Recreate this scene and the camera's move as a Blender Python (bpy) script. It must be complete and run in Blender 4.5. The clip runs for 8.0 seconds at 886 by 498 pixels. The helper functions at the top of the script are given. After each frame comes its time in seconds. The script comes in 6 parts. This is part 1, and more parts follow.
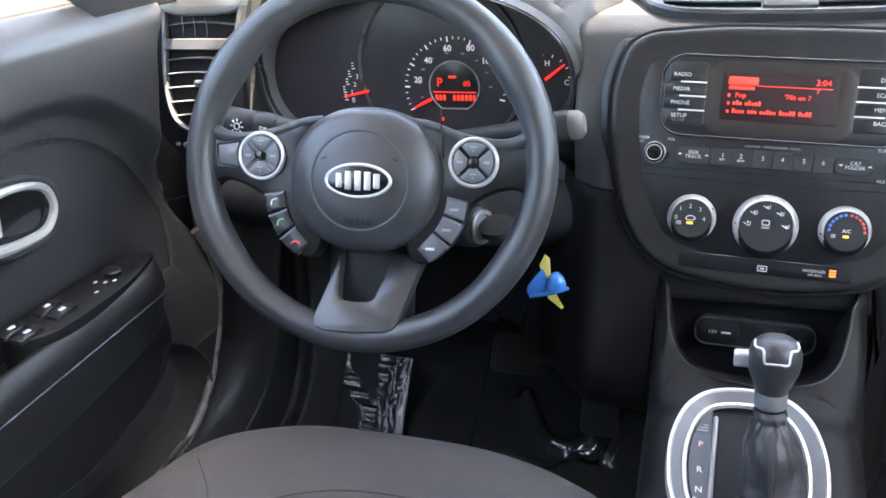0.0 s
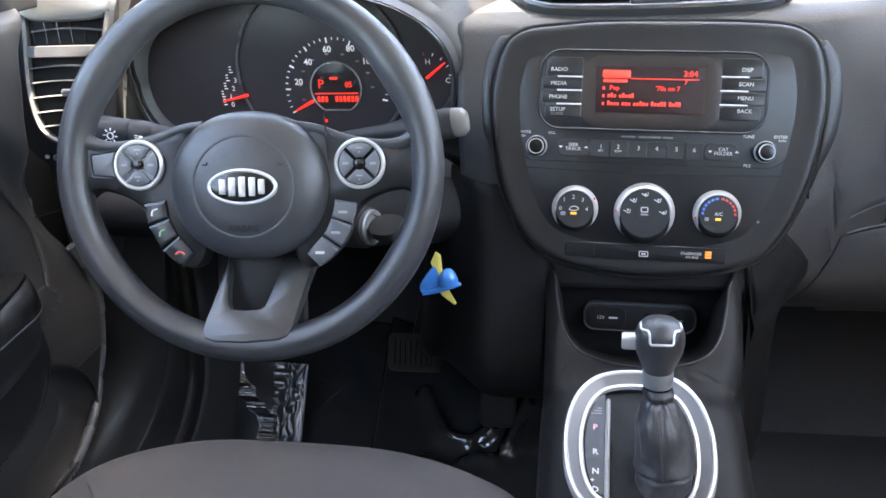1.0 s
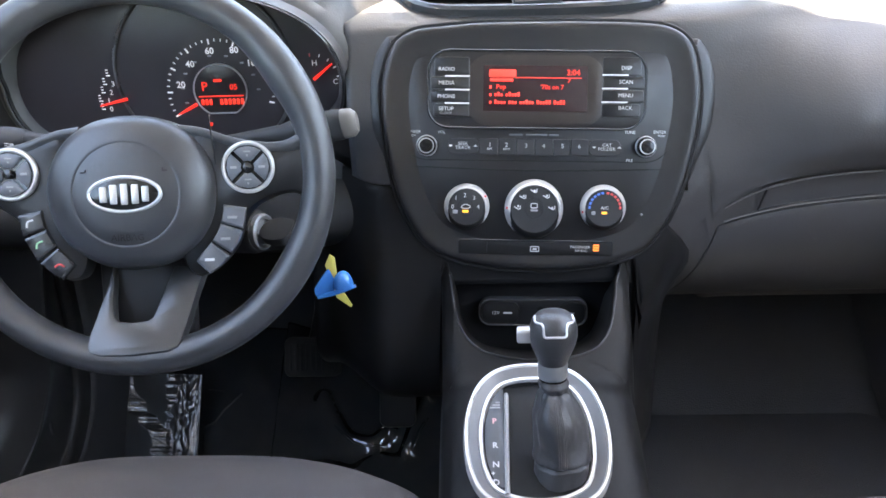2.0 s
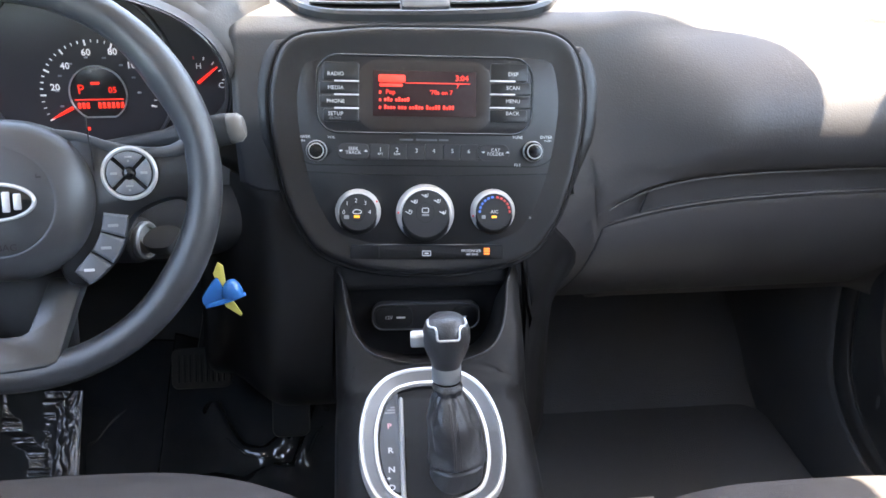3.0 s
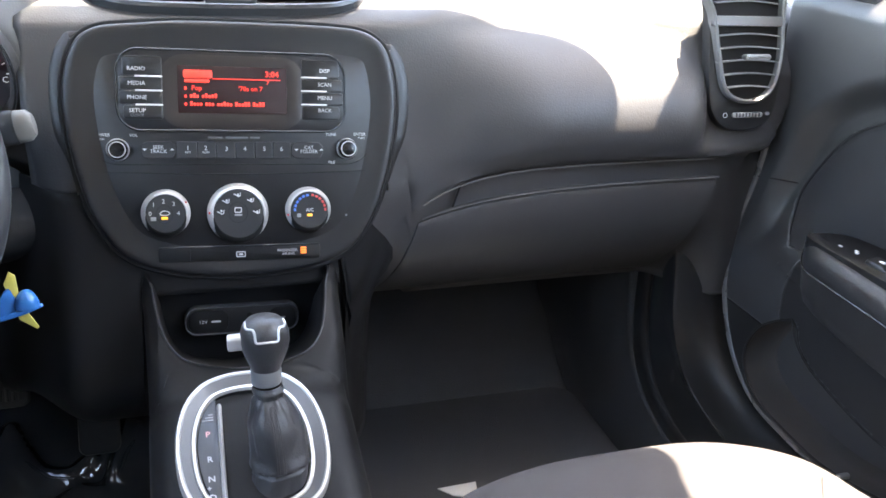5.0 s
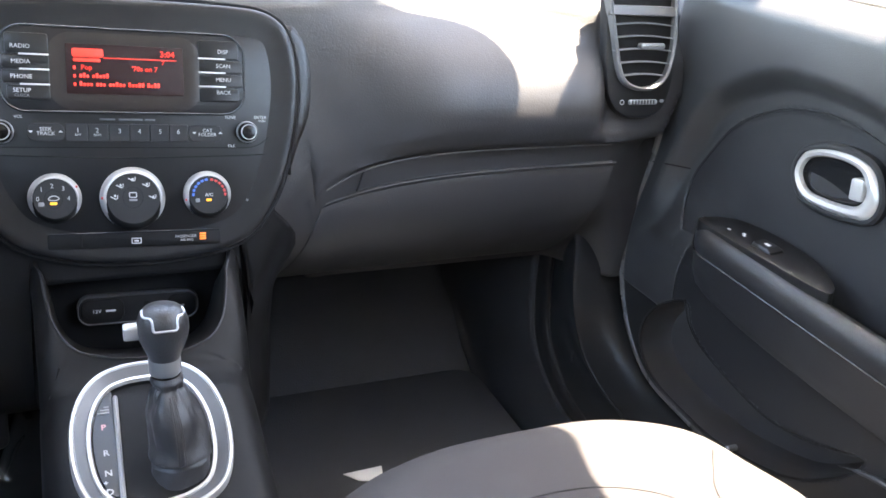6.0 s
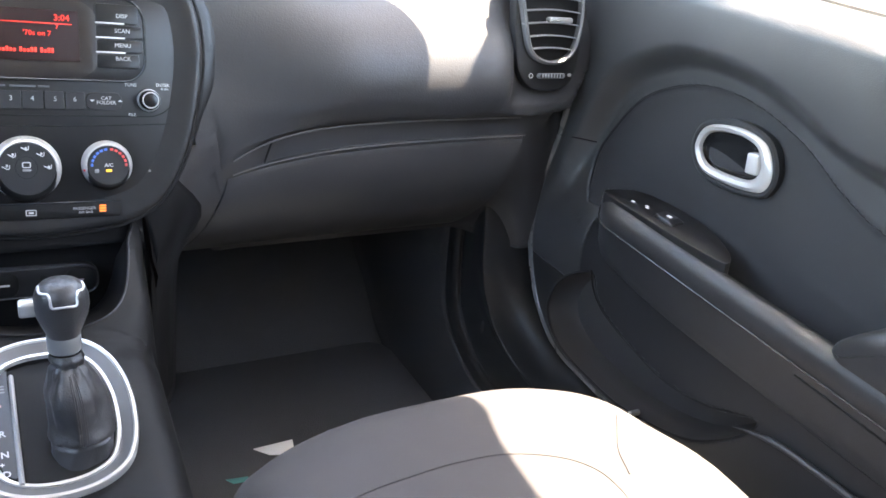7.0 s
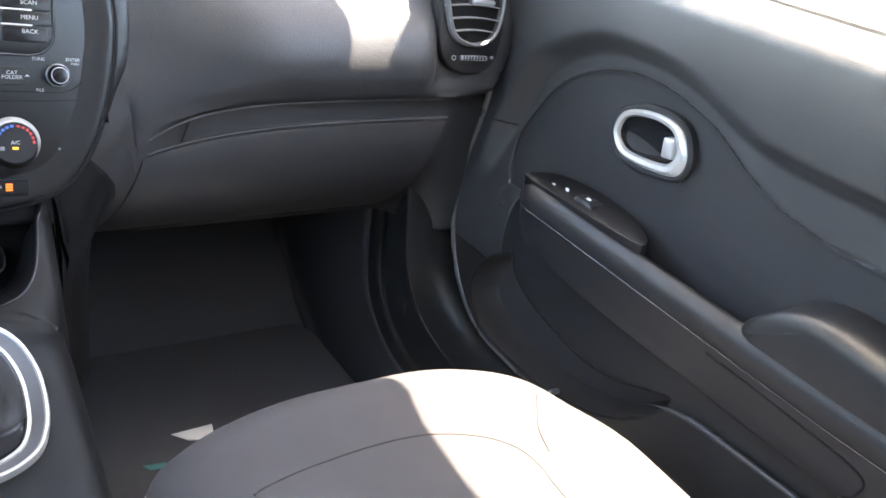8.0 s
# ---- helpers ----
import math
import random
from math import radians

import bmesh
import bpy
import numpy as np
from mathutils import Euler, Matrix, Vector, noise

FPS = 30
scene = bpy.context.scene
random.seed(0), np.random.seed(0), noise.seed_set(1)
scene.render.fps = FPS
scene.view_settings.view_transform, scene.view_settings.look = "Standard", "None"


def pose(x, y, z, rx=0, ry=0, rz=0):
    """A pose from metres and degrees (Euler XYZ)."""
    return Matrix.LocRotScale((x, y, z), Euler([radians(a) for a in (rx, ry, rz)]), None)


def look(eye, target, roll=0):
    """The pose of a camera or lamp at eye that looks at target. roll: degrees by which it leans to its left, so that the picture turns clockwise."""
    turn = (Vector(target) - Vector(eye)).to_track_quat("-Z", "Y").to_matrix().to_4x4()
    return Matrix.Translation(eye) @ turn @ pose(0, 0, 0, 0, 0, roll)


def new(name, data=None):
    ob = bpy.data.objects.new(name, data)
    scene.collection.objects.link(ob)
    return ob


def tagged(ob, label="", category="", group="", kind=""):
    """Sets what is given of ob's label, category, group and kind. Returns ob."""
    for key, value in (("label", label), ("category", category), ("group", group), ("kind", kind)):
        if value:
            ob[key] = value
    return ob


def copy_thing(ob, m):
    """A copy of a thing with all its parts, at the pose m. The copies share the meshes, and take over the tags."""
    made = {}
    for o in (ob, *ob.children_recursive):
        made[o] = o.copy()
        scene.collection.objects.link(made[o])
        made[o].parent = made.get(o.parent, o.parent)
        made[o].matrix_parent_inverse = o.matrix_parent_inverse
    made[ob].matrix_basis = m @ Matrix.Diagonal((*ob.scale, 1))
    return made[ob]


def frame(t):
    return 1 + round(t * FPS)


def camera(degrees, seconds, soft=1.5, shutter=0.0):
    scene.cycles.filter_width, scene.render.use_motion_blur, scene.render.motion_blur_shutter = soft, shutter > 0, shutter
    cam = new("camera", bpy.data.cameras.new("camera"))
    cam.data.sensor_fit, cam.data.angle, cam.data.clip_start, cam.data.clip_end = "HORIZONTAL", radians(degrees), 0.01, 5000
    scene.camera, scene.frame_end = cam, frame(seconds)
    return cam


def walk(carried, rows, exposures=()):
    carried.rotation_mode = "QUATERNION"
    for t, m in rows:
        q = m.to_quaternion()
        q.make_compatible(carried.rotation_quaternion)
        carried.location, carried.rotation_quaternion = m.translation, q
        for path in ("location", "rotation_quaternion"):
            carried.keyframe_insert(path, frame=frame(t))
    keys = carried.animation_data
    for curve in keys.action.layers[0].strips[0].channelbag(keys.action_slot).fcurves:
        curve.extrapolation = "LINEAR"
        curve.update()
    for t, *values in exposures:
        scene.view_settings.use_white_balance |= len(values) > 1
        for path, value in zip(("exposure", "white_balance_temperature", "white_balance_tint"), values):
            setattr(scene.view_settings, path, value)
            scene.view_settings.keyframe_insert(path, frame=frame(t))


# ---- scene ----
# The cabin of a small car: x to the passenger's side, y ahead, z up from the cabin floor.
EYE = (-0.065, -0.90, 0.93)
cam = camera(55.0, 8.0, soft=1.6)
PATH = [
    (0.0, 66.407, 3.032, 16.858),
    (0.5, 66.164, 3.314, 12.680),
    (1.0, 65.977, 2.914, 8.878),
    (1.5, 65.723, 2.627, 5.157),
    (3.0, 65.929, -0.230, -5.464),
    (3.5, 66.058, -0.974, -8.826),
    (4.0, 66.110, -1.658, -11.819),
    (4.5, 66.085, -2.439, -14.581),
    (6.0, 65.564, -5.687, -23.536),
    (6.5, 64.727, -6.874, -26.459),
    (7.0, 64.359, -8.057, -29.091),
    (7.5, 64.193, -9.135, -31.450),
    (8.0, 63.888, -10.361, -33.811),
]
walk(cam, [(t, pose(*EYE, rx, ry, rz)) for t, rx, ry, rz in PATH], exposures=[(0.0, 4.50, 7900, 12), (8.0, 4.50, 7900, 12)])

# ---- daylight ----
SUN = Vector((0.25, 0.0, 1.0)).normalized()
world = bpy.data.worlds.new("sky")
scene.world = world
world.use_nodes = True
wn = world.node_tree.nodes
sky = wn.new("ShaderNodeTexSky")
sky.sky_type, sky.sun_disc = "NISHITA", False
sky.sun_elevation, sky.sun_rotation = math.asin(SUN.z), math.atan2(SUN.x, SUN.y)
wn["Background"].inputs["Strength"].default_value = 0.15
world.node_tree.links.new(sky.outputs["Color"], wn["Background"].inputs["Color"])
sun = new("sun", bpy.data.lights.new("sun", "SUN"))
sun.data.energy, sun.data.angle, sun.data.color = 3.4, radians(0.6), (1.0, 0.96, 0.905)
sun.matrix_world = look(SUN * 20, (0, 0, 0))


# ---- materials ----
def material(name, color, rough=0.5, metal=0.0, grain=900, bump=0.25, vary=0.25, patch=9, emit=None, power=0.0, coat=0.0, depth=0.0004, spec=0.5):
    """A surface with fine relief (grain per metre) and slow, uneven wear (patch per metre)."""
    m = bpy.data.materials.new(name)
    m.use_nodes = True
    n, l = m.node_tree.nodes, m.node_tree.links
    b = n["Principled BSDF"]
    b.inputs["Metallic"].default_value, b.inputs["Coat Weight"].default_value = metal, coat
    b.inputs["Specular IOR Level"].default_value = spec
    co = n.new("ShaderNodeTexCoord")
    big, fine = n.new("ShaderNodeTexNoise"), n.new("ShaderNodeTexNoise")
    for node, scale, detail in ((big, patch, 6), (fine, grain, 2)):
        node.inputs["Scale"].default_value, node.inputs["Detail"].default_value = scale, detail
        l.new(co.outputs["Object"], node.inputs["Vector"])
    ramp = n.new("ShaderNodeMix")
    ramp.data_type = "RGBA"
    ramp.inputs[6].default_value = (*[c * (1 - vary) for c in color], 1)
    ramp.inputs[7].default_value = (*[min(1, c * (1 + vary)) for c in color], 1)
    l.new(big.outputs["Fac"], ramp.inputs[0])
    l.new(ramp.outputs[2], b.inputs["Base Color"])
    r = n.new("ShaderNodeMapRange")
    r.inputs["To Min"].default_value, r.inputs["To Max"].default_value = max(0.02, rough * 0.82), min(1, rough * 1.18)
    l.new(big.outputs["Fac"], r.inputs["Value"])
    l.new(r.outputs["Result"], b.inputs["Roughness"])
    if bump:
        bp = n.new("ShaderNodeBump")
        bp.inputs["Strength"].default_value, bp.inputs["Distance"].default_value = bump, depth
        l.new(fine.outputs["Fac"], bp.inputs["Height"])
        l.new(bp.outputs["Normal"], b.inputs["Normal"])
    if emit:
        b.inputs["Emission Color"].default_value, b.inputs["Emission Strength"].default_value = (*emit, 1), power
    return m


SOFT = material("grained_soft_plastic", (0.030, 0.0305, 0.0325), 0.42, grain=700, bump=0.45)
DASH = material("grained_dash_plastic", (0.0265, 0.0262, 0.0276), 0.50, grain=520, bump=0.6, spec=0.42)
# dash plastic again, paler to stand in for sun and glare
SUNLIT_DASH = material("sunlit_dash_plastic", (0.092, 0.097, 0.099), 0.40, grain=700, bump=0.4)
DARK = material("dark_plastic", (0.022, 0.0224, 0.024), 0.50, grain=1000, bump=0.3, spec=0.25)
FASCIA = material("satin_black_plastic", (0.0095, 0.0095, 0.0103), 0.36, grain=1500, bump=0.12, spec=0.38)
GLOSS = material("gloss_black_plastic", (0.009, 0.009, 0.0095), 0.16, grain=2000, bump=0.03)
FRAME = material("satin_grey_plastic", (0.022, 0.023, 0.025), 0.26, grain=1500, bump=0.08)
RIM = material("moulded_urethane", (0.030, 0.031, 0.034), 0.38, grain=1400, bump=0.3)
SATIN = material("satin_grey_paint", (0.040, 0.042, 0.045), 0.30, metal=0.3, grain=2500, bump=0.05)
SILVER = material("silver_paint", (0.50, 0.495, 0.49), 0.30, metal=0.55, grain=2500, bump=0.05, vary=0.06)
BRUSHED = material("matt_silver_paint", (0.20, 0.205, 0.21), 0.40, metal=0.4, grain=2500, bump=0.05, vary=0.1)
CHROME = material("chrome", (0.82, 0.82, 0.83), 0.12, metal=1.0, grain=900, bump=0.0, vary=0.04)
CONSOLE = material("black_console_plastic", (0.0085, 0.0085, 0.009), 0.50, grain=900, bump=0.25, spec=0.13)
MATT_RING = material("matt_grey_ring", (0.105, 0.105, 0.108), 0.45, metal=0.3, grain=2500, bump=0.05, vary=0.12)
SLATE = material("slate_grey_plastic", (0.036, 0.039, 0.044), 0.42, grain=1500, bump=0.1)
# near black: the shade inside recesses is put into the colour
HOLLOW = material("shaded_recess_plastic", (0.008, 0.008, 0.0085), 0.65, grain=700, bump=0.3, spec=0.15)
PAD = material("rubber_button", (0.075, 0.08, 0.09), 0.42, grain=1500, bump=0.15)
LEATHER = material("leather", (0.026, 0.026, 0.028), 0.42, grain=600, bump=0.5, depth=0.0006)
FABRIC = material("woven_fabric", (0.037, 0.0335, 0.0345), 0.92, grain=1600, bump=0.7, vary=0.12, patch=25, depth=0.0008)
THREAD = material("thread", (0.06, 0.055, 0.055), 0.8, grain=2500, bump=0.6)
SEAM = material("dark_seam_cloth", (0.026, 0.024, 0.024), 0.9, grain=2500, bump=0.6)
CARPET = material("carpet", (0.058, 0.060, 0.064), 0.95, grain=450, bump=0.6, depth=0.002, vary=0.2, patch=40)
DOOR_LOW = material("dark_door_plastic", (0.0155, 0.0155, 0.0162), 0.42, grain=700, bump=0.4, spec=0.28)
DOOR_CLOTH = material("dark_door_cloth", (0.0195, 0.0200, 0.0222), 0.75, grain=1300, bump=0.6, spec=0.3)
FELT = material("black_felt", (0.043, 0.044, 0.047), 0.9, grain=700, bump=0.7, depth=0.001, spec=0.25)
POCKET = material("pocket_lining_plastic", (0.036, 0.034, 0.034), 0.5, grain=700, bump=0.4)
# base grey raised to stand for the sky's highlight on edges
EDGE = material("satin_door_edge", (0.088, 0.087, 0.088), 0.28, grain=900, bump=0.15, vary=0.3, patch=30)
LINER = material("headliner_cloth", (0.46, 0.44, 0.41), 0.9, grain=900, bump=0.4)
FILM = material("glossy_black_film", (0.036, 0.039, 0.043), 0.10, grain=45, bump=0.25, depth=0.002, patch=20, coat=0.8)
# weak emission added to brighten plain print; no lamp is behind it
PRINT = material("white_print", (0.44, 0.44, 0.45), 0.5, bump=0.0, vary=0.04, emit=(1, 1, 1), power=0.002)
LIT_PRINT = material("white_lit_print", (0.75, 0.75, 0.75), 0.5, bump=0.0, vary=0.04, emit=(1, 1, 1), power=0.014)
DIM = material("grey_print", (0.20, 0.20, 0.21), 0.5, bump=0.0, vary=0.05)
EMBOSS = material("embossed_mark", (0.010, 0.010, 0.011), 0.75, bump=0.0, spec=0.2)
RED_LIT = material("red_lit_print", (0.4, 0.02, 0.01), 0.5, bump=0.0, emit=(1.0, 0.036, 0.022), power=0.068)
RED_NEEDLE = material("red_lit_needle", (0.6, 0.02, 0.01), 0.4, bump=0.0, emit=(1.0, 0.03, 0.02), power=0.06)
LCD = material("dark_display", (0.014, 0.010, 0.010), 0.50, bump=0.0, spec=0.15, emit=(1.0, 0.05, 0.04), power=0.0006)
WINDOW = material("dark_display_window", (0.019, 0.015, 0.014), 0.30, bump=0.0)
AMBER = material("amber_lamp", (0.8, 0.35, 0.03), 0.4, bump=0.0, emit=(1.0, 0.42, 0.05), power=0.07)
ORANGE = material("orange_lamp", (0.8, 0.2, 0.03), 0.4, bump=0.0, emit=(1.0, 0.20, 0.03), power=0.06)
PINK = material("pink_print", (0.55, 0.30, 0.30), 0.5, bump=0.0, emit=(1.0, 0.35, 0.35), power=0.006)
GREEN = material("green_print", (0.20, 0.40, 0.24), 0.5, bump=0.0)
REDP = material("red_print", (0.55, 0.05, 0.05), 0.5, bump=0.0)
BLUEP = material("blue_print", (0.05, 0.16, 0.55), 0.5, bump=0.0)
TAG_BLUE = material("blue_plastic", (0.018, 0.135, 0.40), 0.18, grain=800, bump=0.1, coat=0.6)
TAG_YELLOW = material("yellow_plastic", (0.48, 0.42, 0.10), 0.35, grain=800, bump=0.1)
# pale grey that stands for highlights along thin edges
GLINT = material("glint_grey_plastic", (0.065, 0.063, 0.063), 0.45, grain=900, bump=0.3, vary=0.3, patch=30)
# black lifted to reddish grey for the haze over the dials
CLUSTER = material("dark_gauge_face", (0.030, 0.0245, 0.026), 0.40, bump=0.0)
BEIGE = material("beige_grey_plastic", (0.11, 0.103, 0.094), 0.4, grain=900, bump=0.2)
PAPER = material("white_paper", (0.78, 0.78, 0.76), 0.8, grain=300, bump=0.2, vary=0.05)
TEAL = material("teal_paper", (0.05, 0.22, 0.21), 0.7, grain=300, bump=0.2, vary=0.05)
RUBBER = material("black_rubber", (0.015, 0.015, 0.015), 0.75, grain=700, bump=0.3)
BODY = material("white_car_paint", (0.78, 0.78, 0.78), 0.25, bump=0.0, coat=0.6, vary=0.03)
PAVING = material("pale_concrete", (0.46, 0.44, 0.41), 0.9, grain=40, bump=0.6, patch=0.7, depth=0.004)


def glass_material():
    m = bpy.data.materials.new("window_glass")
    m.use_nodes = True
    b = m.node_tree.nodes["Principled BSDF"]
    b.inputs["Base Color"].default_value = (0.93, 0.96, 0.95, 1)
    b.inputs["Roughness"].default_value, b.inputs["IOR"].default_value, b.inputs["Transmission Weight"].default_value = 0.0, 1.1, 1.0
    return m


GLASS = glass_material()


# ---- mesh helpers ----
def thing(name, at, label, category, group="", kind=""):
    ob = new(name)
    ob.empty_display_size = 0.05
    ob.matrix_basis = Matrix.Translation(at)
    return tagged(ob, label, category, group, kind)


def part(name, bm, mat, parent=None, label="", sharp=38):
    """One mesh object, in the place's own metres, under a thing or one of its parts."""
    bmesh.ops.recalc_face_normals(bm, faces=bm.faces)
    me = bpy.data.meshes.new(name)
    bm.to_mesh(me)
    bm.free()
    for p in me.polygons:
        p.use_smooth = p.loop_total < 5
    me.set_sharp_from_angle(angle=radians(sharp))
    me.materials.append(mat)
    ob = new(name, me)
    if parent:
        ob.parent = parent
        if parent.parent is None:
            ob.matrix_parent_inverse = parent.matrix_basis.inverted()
    return tagged(ob, label)


def smooth_loop(ctrl, n=64, closed=True):
    """Evenly many points on a smooth curve through a few control points (Catmull-Rom)."""
    c = [Vector(p) for p in ctrl]
    k = len(c)
    segs = k if closed else k - 1
    out = []
    for i in range(n):
        s = i * segs / (n if closed else n - 1)
        j = min(int(s), segs - 1)
        f = s - j
        if closed:
            p0, p1, p2, p3 = c[(j - 1) % k], c[j % k], c[(j + 1) % k], c[(j + 2) % k]
        else:
            p1, p2 = c[j], c[j + 1]
            p0, p3 = c[j - 1] if j else p1 * 2 - p2, c[j + 2] if j + 2 < k else p2 * 2 - p1
        out.append(0.5 * ((2 * p1) + (p2 - p0) * f + (2 * p0 - 5 * p1 + 4 * p2 - p3) * f * f + (3 * p1 - p0 - 3 * p2 + p3) * f * f * f))
    return out


def rrect(cx, cy, w, h, r, k=5):
    r = min(r, w / 2 - 1e-5, h / 2 - 1e-5)
    out = []
    for q, (sx, sy) in enumerate(((1, 1), (-1, 1), (-1, -1), (1, -1))):
        for i in range(k + 1):
            a = math.pi / 2 * (q + i / k)
            out.append(Vector((cx + sx * (w / 2 - r) + r * math.cos(a), cy + sy * (h / 2 - r) + r * math.sin(a))))
    return out


def ellipse(cx, cy, a, b=None, n=40, power=2.0):
    b = a if b is None else b
    out = []
    for i in range(n):
        t = 2 * math.pi * i / n
        c, s = math.cos(t), math.sin(t)
        out.append(Vector((cx + a * math.copysign(abs(c) ** (2 / power), c), cy + b * math.copysign(abs(s) ** (2 / power), s))))
    return out


def inset(loop, d):
    """The loop moved inwards by d."""
    n = len(loop)
    area = sum(loop[i].x * loop[(i + 1) % n].y - loop[(i + 1) % n].x * loop[i].y for i in range(n))
    s = 1 if area > 0 else -1
    out = []
    for i in range(n):
        t = loop[(i + 1) % n] - loop[i - 1]
        if t.length < 1e-9:
            t = Vector((1, 0))
        t.normalize()
        out.append(loop[i] + Vector((-t.y, t.x)) * d * s)
    return out


def lift(m, loop, h=0.0):
    return [m @ Vector((p.x, p.y, h)) for p in loop]


def loft(bm, loops, closed=True, cap0=False, cap1=False):
    rows = [[bm.verts.new(p) for p in lp] for lp in loops]
    n = len(rows[0])
    for a, b in zip(rows, rows[1:]):
        for i in range(n if closed else n - 1):
            j = (i + 1) % n
            bm.faces.new((a[i], a[j], b[j], b[i]))
    if cap0:
        bm.faces.new(rows[0][::-1])
    if cap1:
        bm.faces.new(rows[-1])
    return bm


def plate(m, loop, h0, h1, bevel=0.0008, bm=None):
    """A slab with a rounded rim, standing from h0 to h1 on the plane of m."""
    bm = bm or bmesh.new()
    return loft(bm, [lift(m, loop, h0), lift(m, loop, h1 - bevel), lift(m, inset(loop, bevel * 0.3), h1 - bevel * 0.3), lift(m, inset(loop, bevel), h1)], cap0=True, cap1=True)


def ring(m, loop, width, h0, h1, bevel=0.0008, bm=None):
    """A rounded frame of that width along a loop."""
    inner = inset(loop, width)
    b = bevel
    lp = [lift(m, loop, h0), lift(m, loop, h1 - b), lift(m, inset(loop, b), h1), lift(m, inset(loop, width - b), h1), lift(m, inner, h1 - b), lift(m, inner, h0)]
    return loft(bm or bmesh.new(), lp + [lp[0]])


def tube(path, r, n=10, closed=False, flat=1.0, bm=None):
    """A round bar along a path; r may be a list. flat squeezes it along the frame's second axis."""
    bm = bm or bmesh.new()
    k = len(path)
    path = [Vector(p) for p in path]
    prev = None
    loops = []
    for i in range(k):
        a, b = path[(i - 1) % k if closed else max(i - 1, 0)], path[(i + 1) % k if closed else min(i + 1, k - 1)]
        t = (b - a).normalized()
        u = prev if prev is not None else (Vector((0, 0, 1)) if abs(t.z) < 0.9 else Vector((0, 1, 0)))
        u = (u - t * u.dot(t)).normalized()
        prev = u
        v = t.cross(u)
        rr = r[i] if isinstance(r, (list, tuple)) else r
        loops.append([path[i] + u * (rr * math.cos(2 * math.pi * j / n)) + v * (rr * flat * math.sin(2 * math.pi * j / n)) for j in range(n)])
    if closed:
        rows = [[bm.verts.new(p) for p in lp] for lp in loops]
        for i in range(k):
            a, b = rows[i], rows[(i + 1) % k]
            for j in range(n):
                bm.faces.new((a[j], a[(j + 1) % n], b[(j + 1) % n], b[j]))
        return bm
    return loft(bm, loops, cap0=True, cap1=True)


def turned(m, profile, n=40, cap0=True, cap1=True, bm=None, dx=0.0, dy=0.0):
    """A turned body about the z axis of m: rows of (radius, height)."""
    return loft(bm or bmesh.new(), [[m @ Vector((dx + r * math.cos(2 * math.pi * i / n), dy + r * math.sin(2 * math.pi * i / n), h)) for i in range(n)] for r, h in profile], cap0=cap0, cap1=cap1)


def box(m, x0, x1, y0, y1, z0, z1, bevel=0.002, bm=None):
    return plate(m, rrect((x0 + x1) / 2, (y0 + y1) / 2, x1 - x0, y1 - y0, bevel * 1.5, 3), z0, z1, bevel, bm)


def sheet(fn, us, vs, thick=0.004, bm=None):
    """A curved panel with a thickness: fn(u, v) gives its face; it is closed behind by the same face set back along y or x."""
    bm = bm or bmesh.new()
    rows = [[bm.verts.new(fn(u, v)) for v in vs] for u in us]
    for a, b in zip(rows, rows[1:]):
        for i in range(len(vs) - 1):
            bm.faces.new((a[i], a[i + 1], b[i + 1], b[i]))
    return bm


def thicken(ob, t):
    md = ob.modifiers.new("thickness", "SOLIDIFY")
    md.thickness, md.offset = t, 0.0
    return ob


def words(text, m, u, v, size, mat, parent, h=0.0, align="CENTER", name="lettering", bold=0.0):
    cu = bpy.data.curves.new(name, "FONT")
    cu.body, cu.size, cu.align_x, cu.align_y, cu.offset = text, size, align, "CENTER", bold
    cu.resolution_u = 2
    tmp = bpy.data.objects.new(name, cu)
    scene.collection.objects.link(tmp)
    me = bpy.data.meshes.new_from_object(tmp.evaluated_get(bpy.context.evaluated_depsgraph_get()))
    bpy.data.objects.remove(tmp)
    me.name = name
    me.transform(m @ Matrix.Translation((u, v, h)))
    me.materials.clear()
    me.materials.append(mat)
    ob = new(name, me)
    ob.parent = parent
    if parent.parent is None:
        ob.matrix_parent_inverse = parent.matrix_basis.inverted()
    return ob


def bar(m, u0, u1, v0, v1, h0, h1, mat, parent, name="mark"):
    return part(name, plate(m, rrect((u0 + u1) / 2, (v0 + v1) / 2, u1 - u0, v1 - v0, min(u1 - u0, v1 - v0) * 0.2, 2), h0, h1, min(h1 - h0, v1 - v0, u1 - u0) * 0.2), mat, parent)


def clampf(a):
    return max(0.0, min(1.0, a))


def ease(a, b, x):
    f = clampf((x - a) / (b - a))
    return f * f * (3 - 2 * f)


FLAT = Matrix.Identity(4)


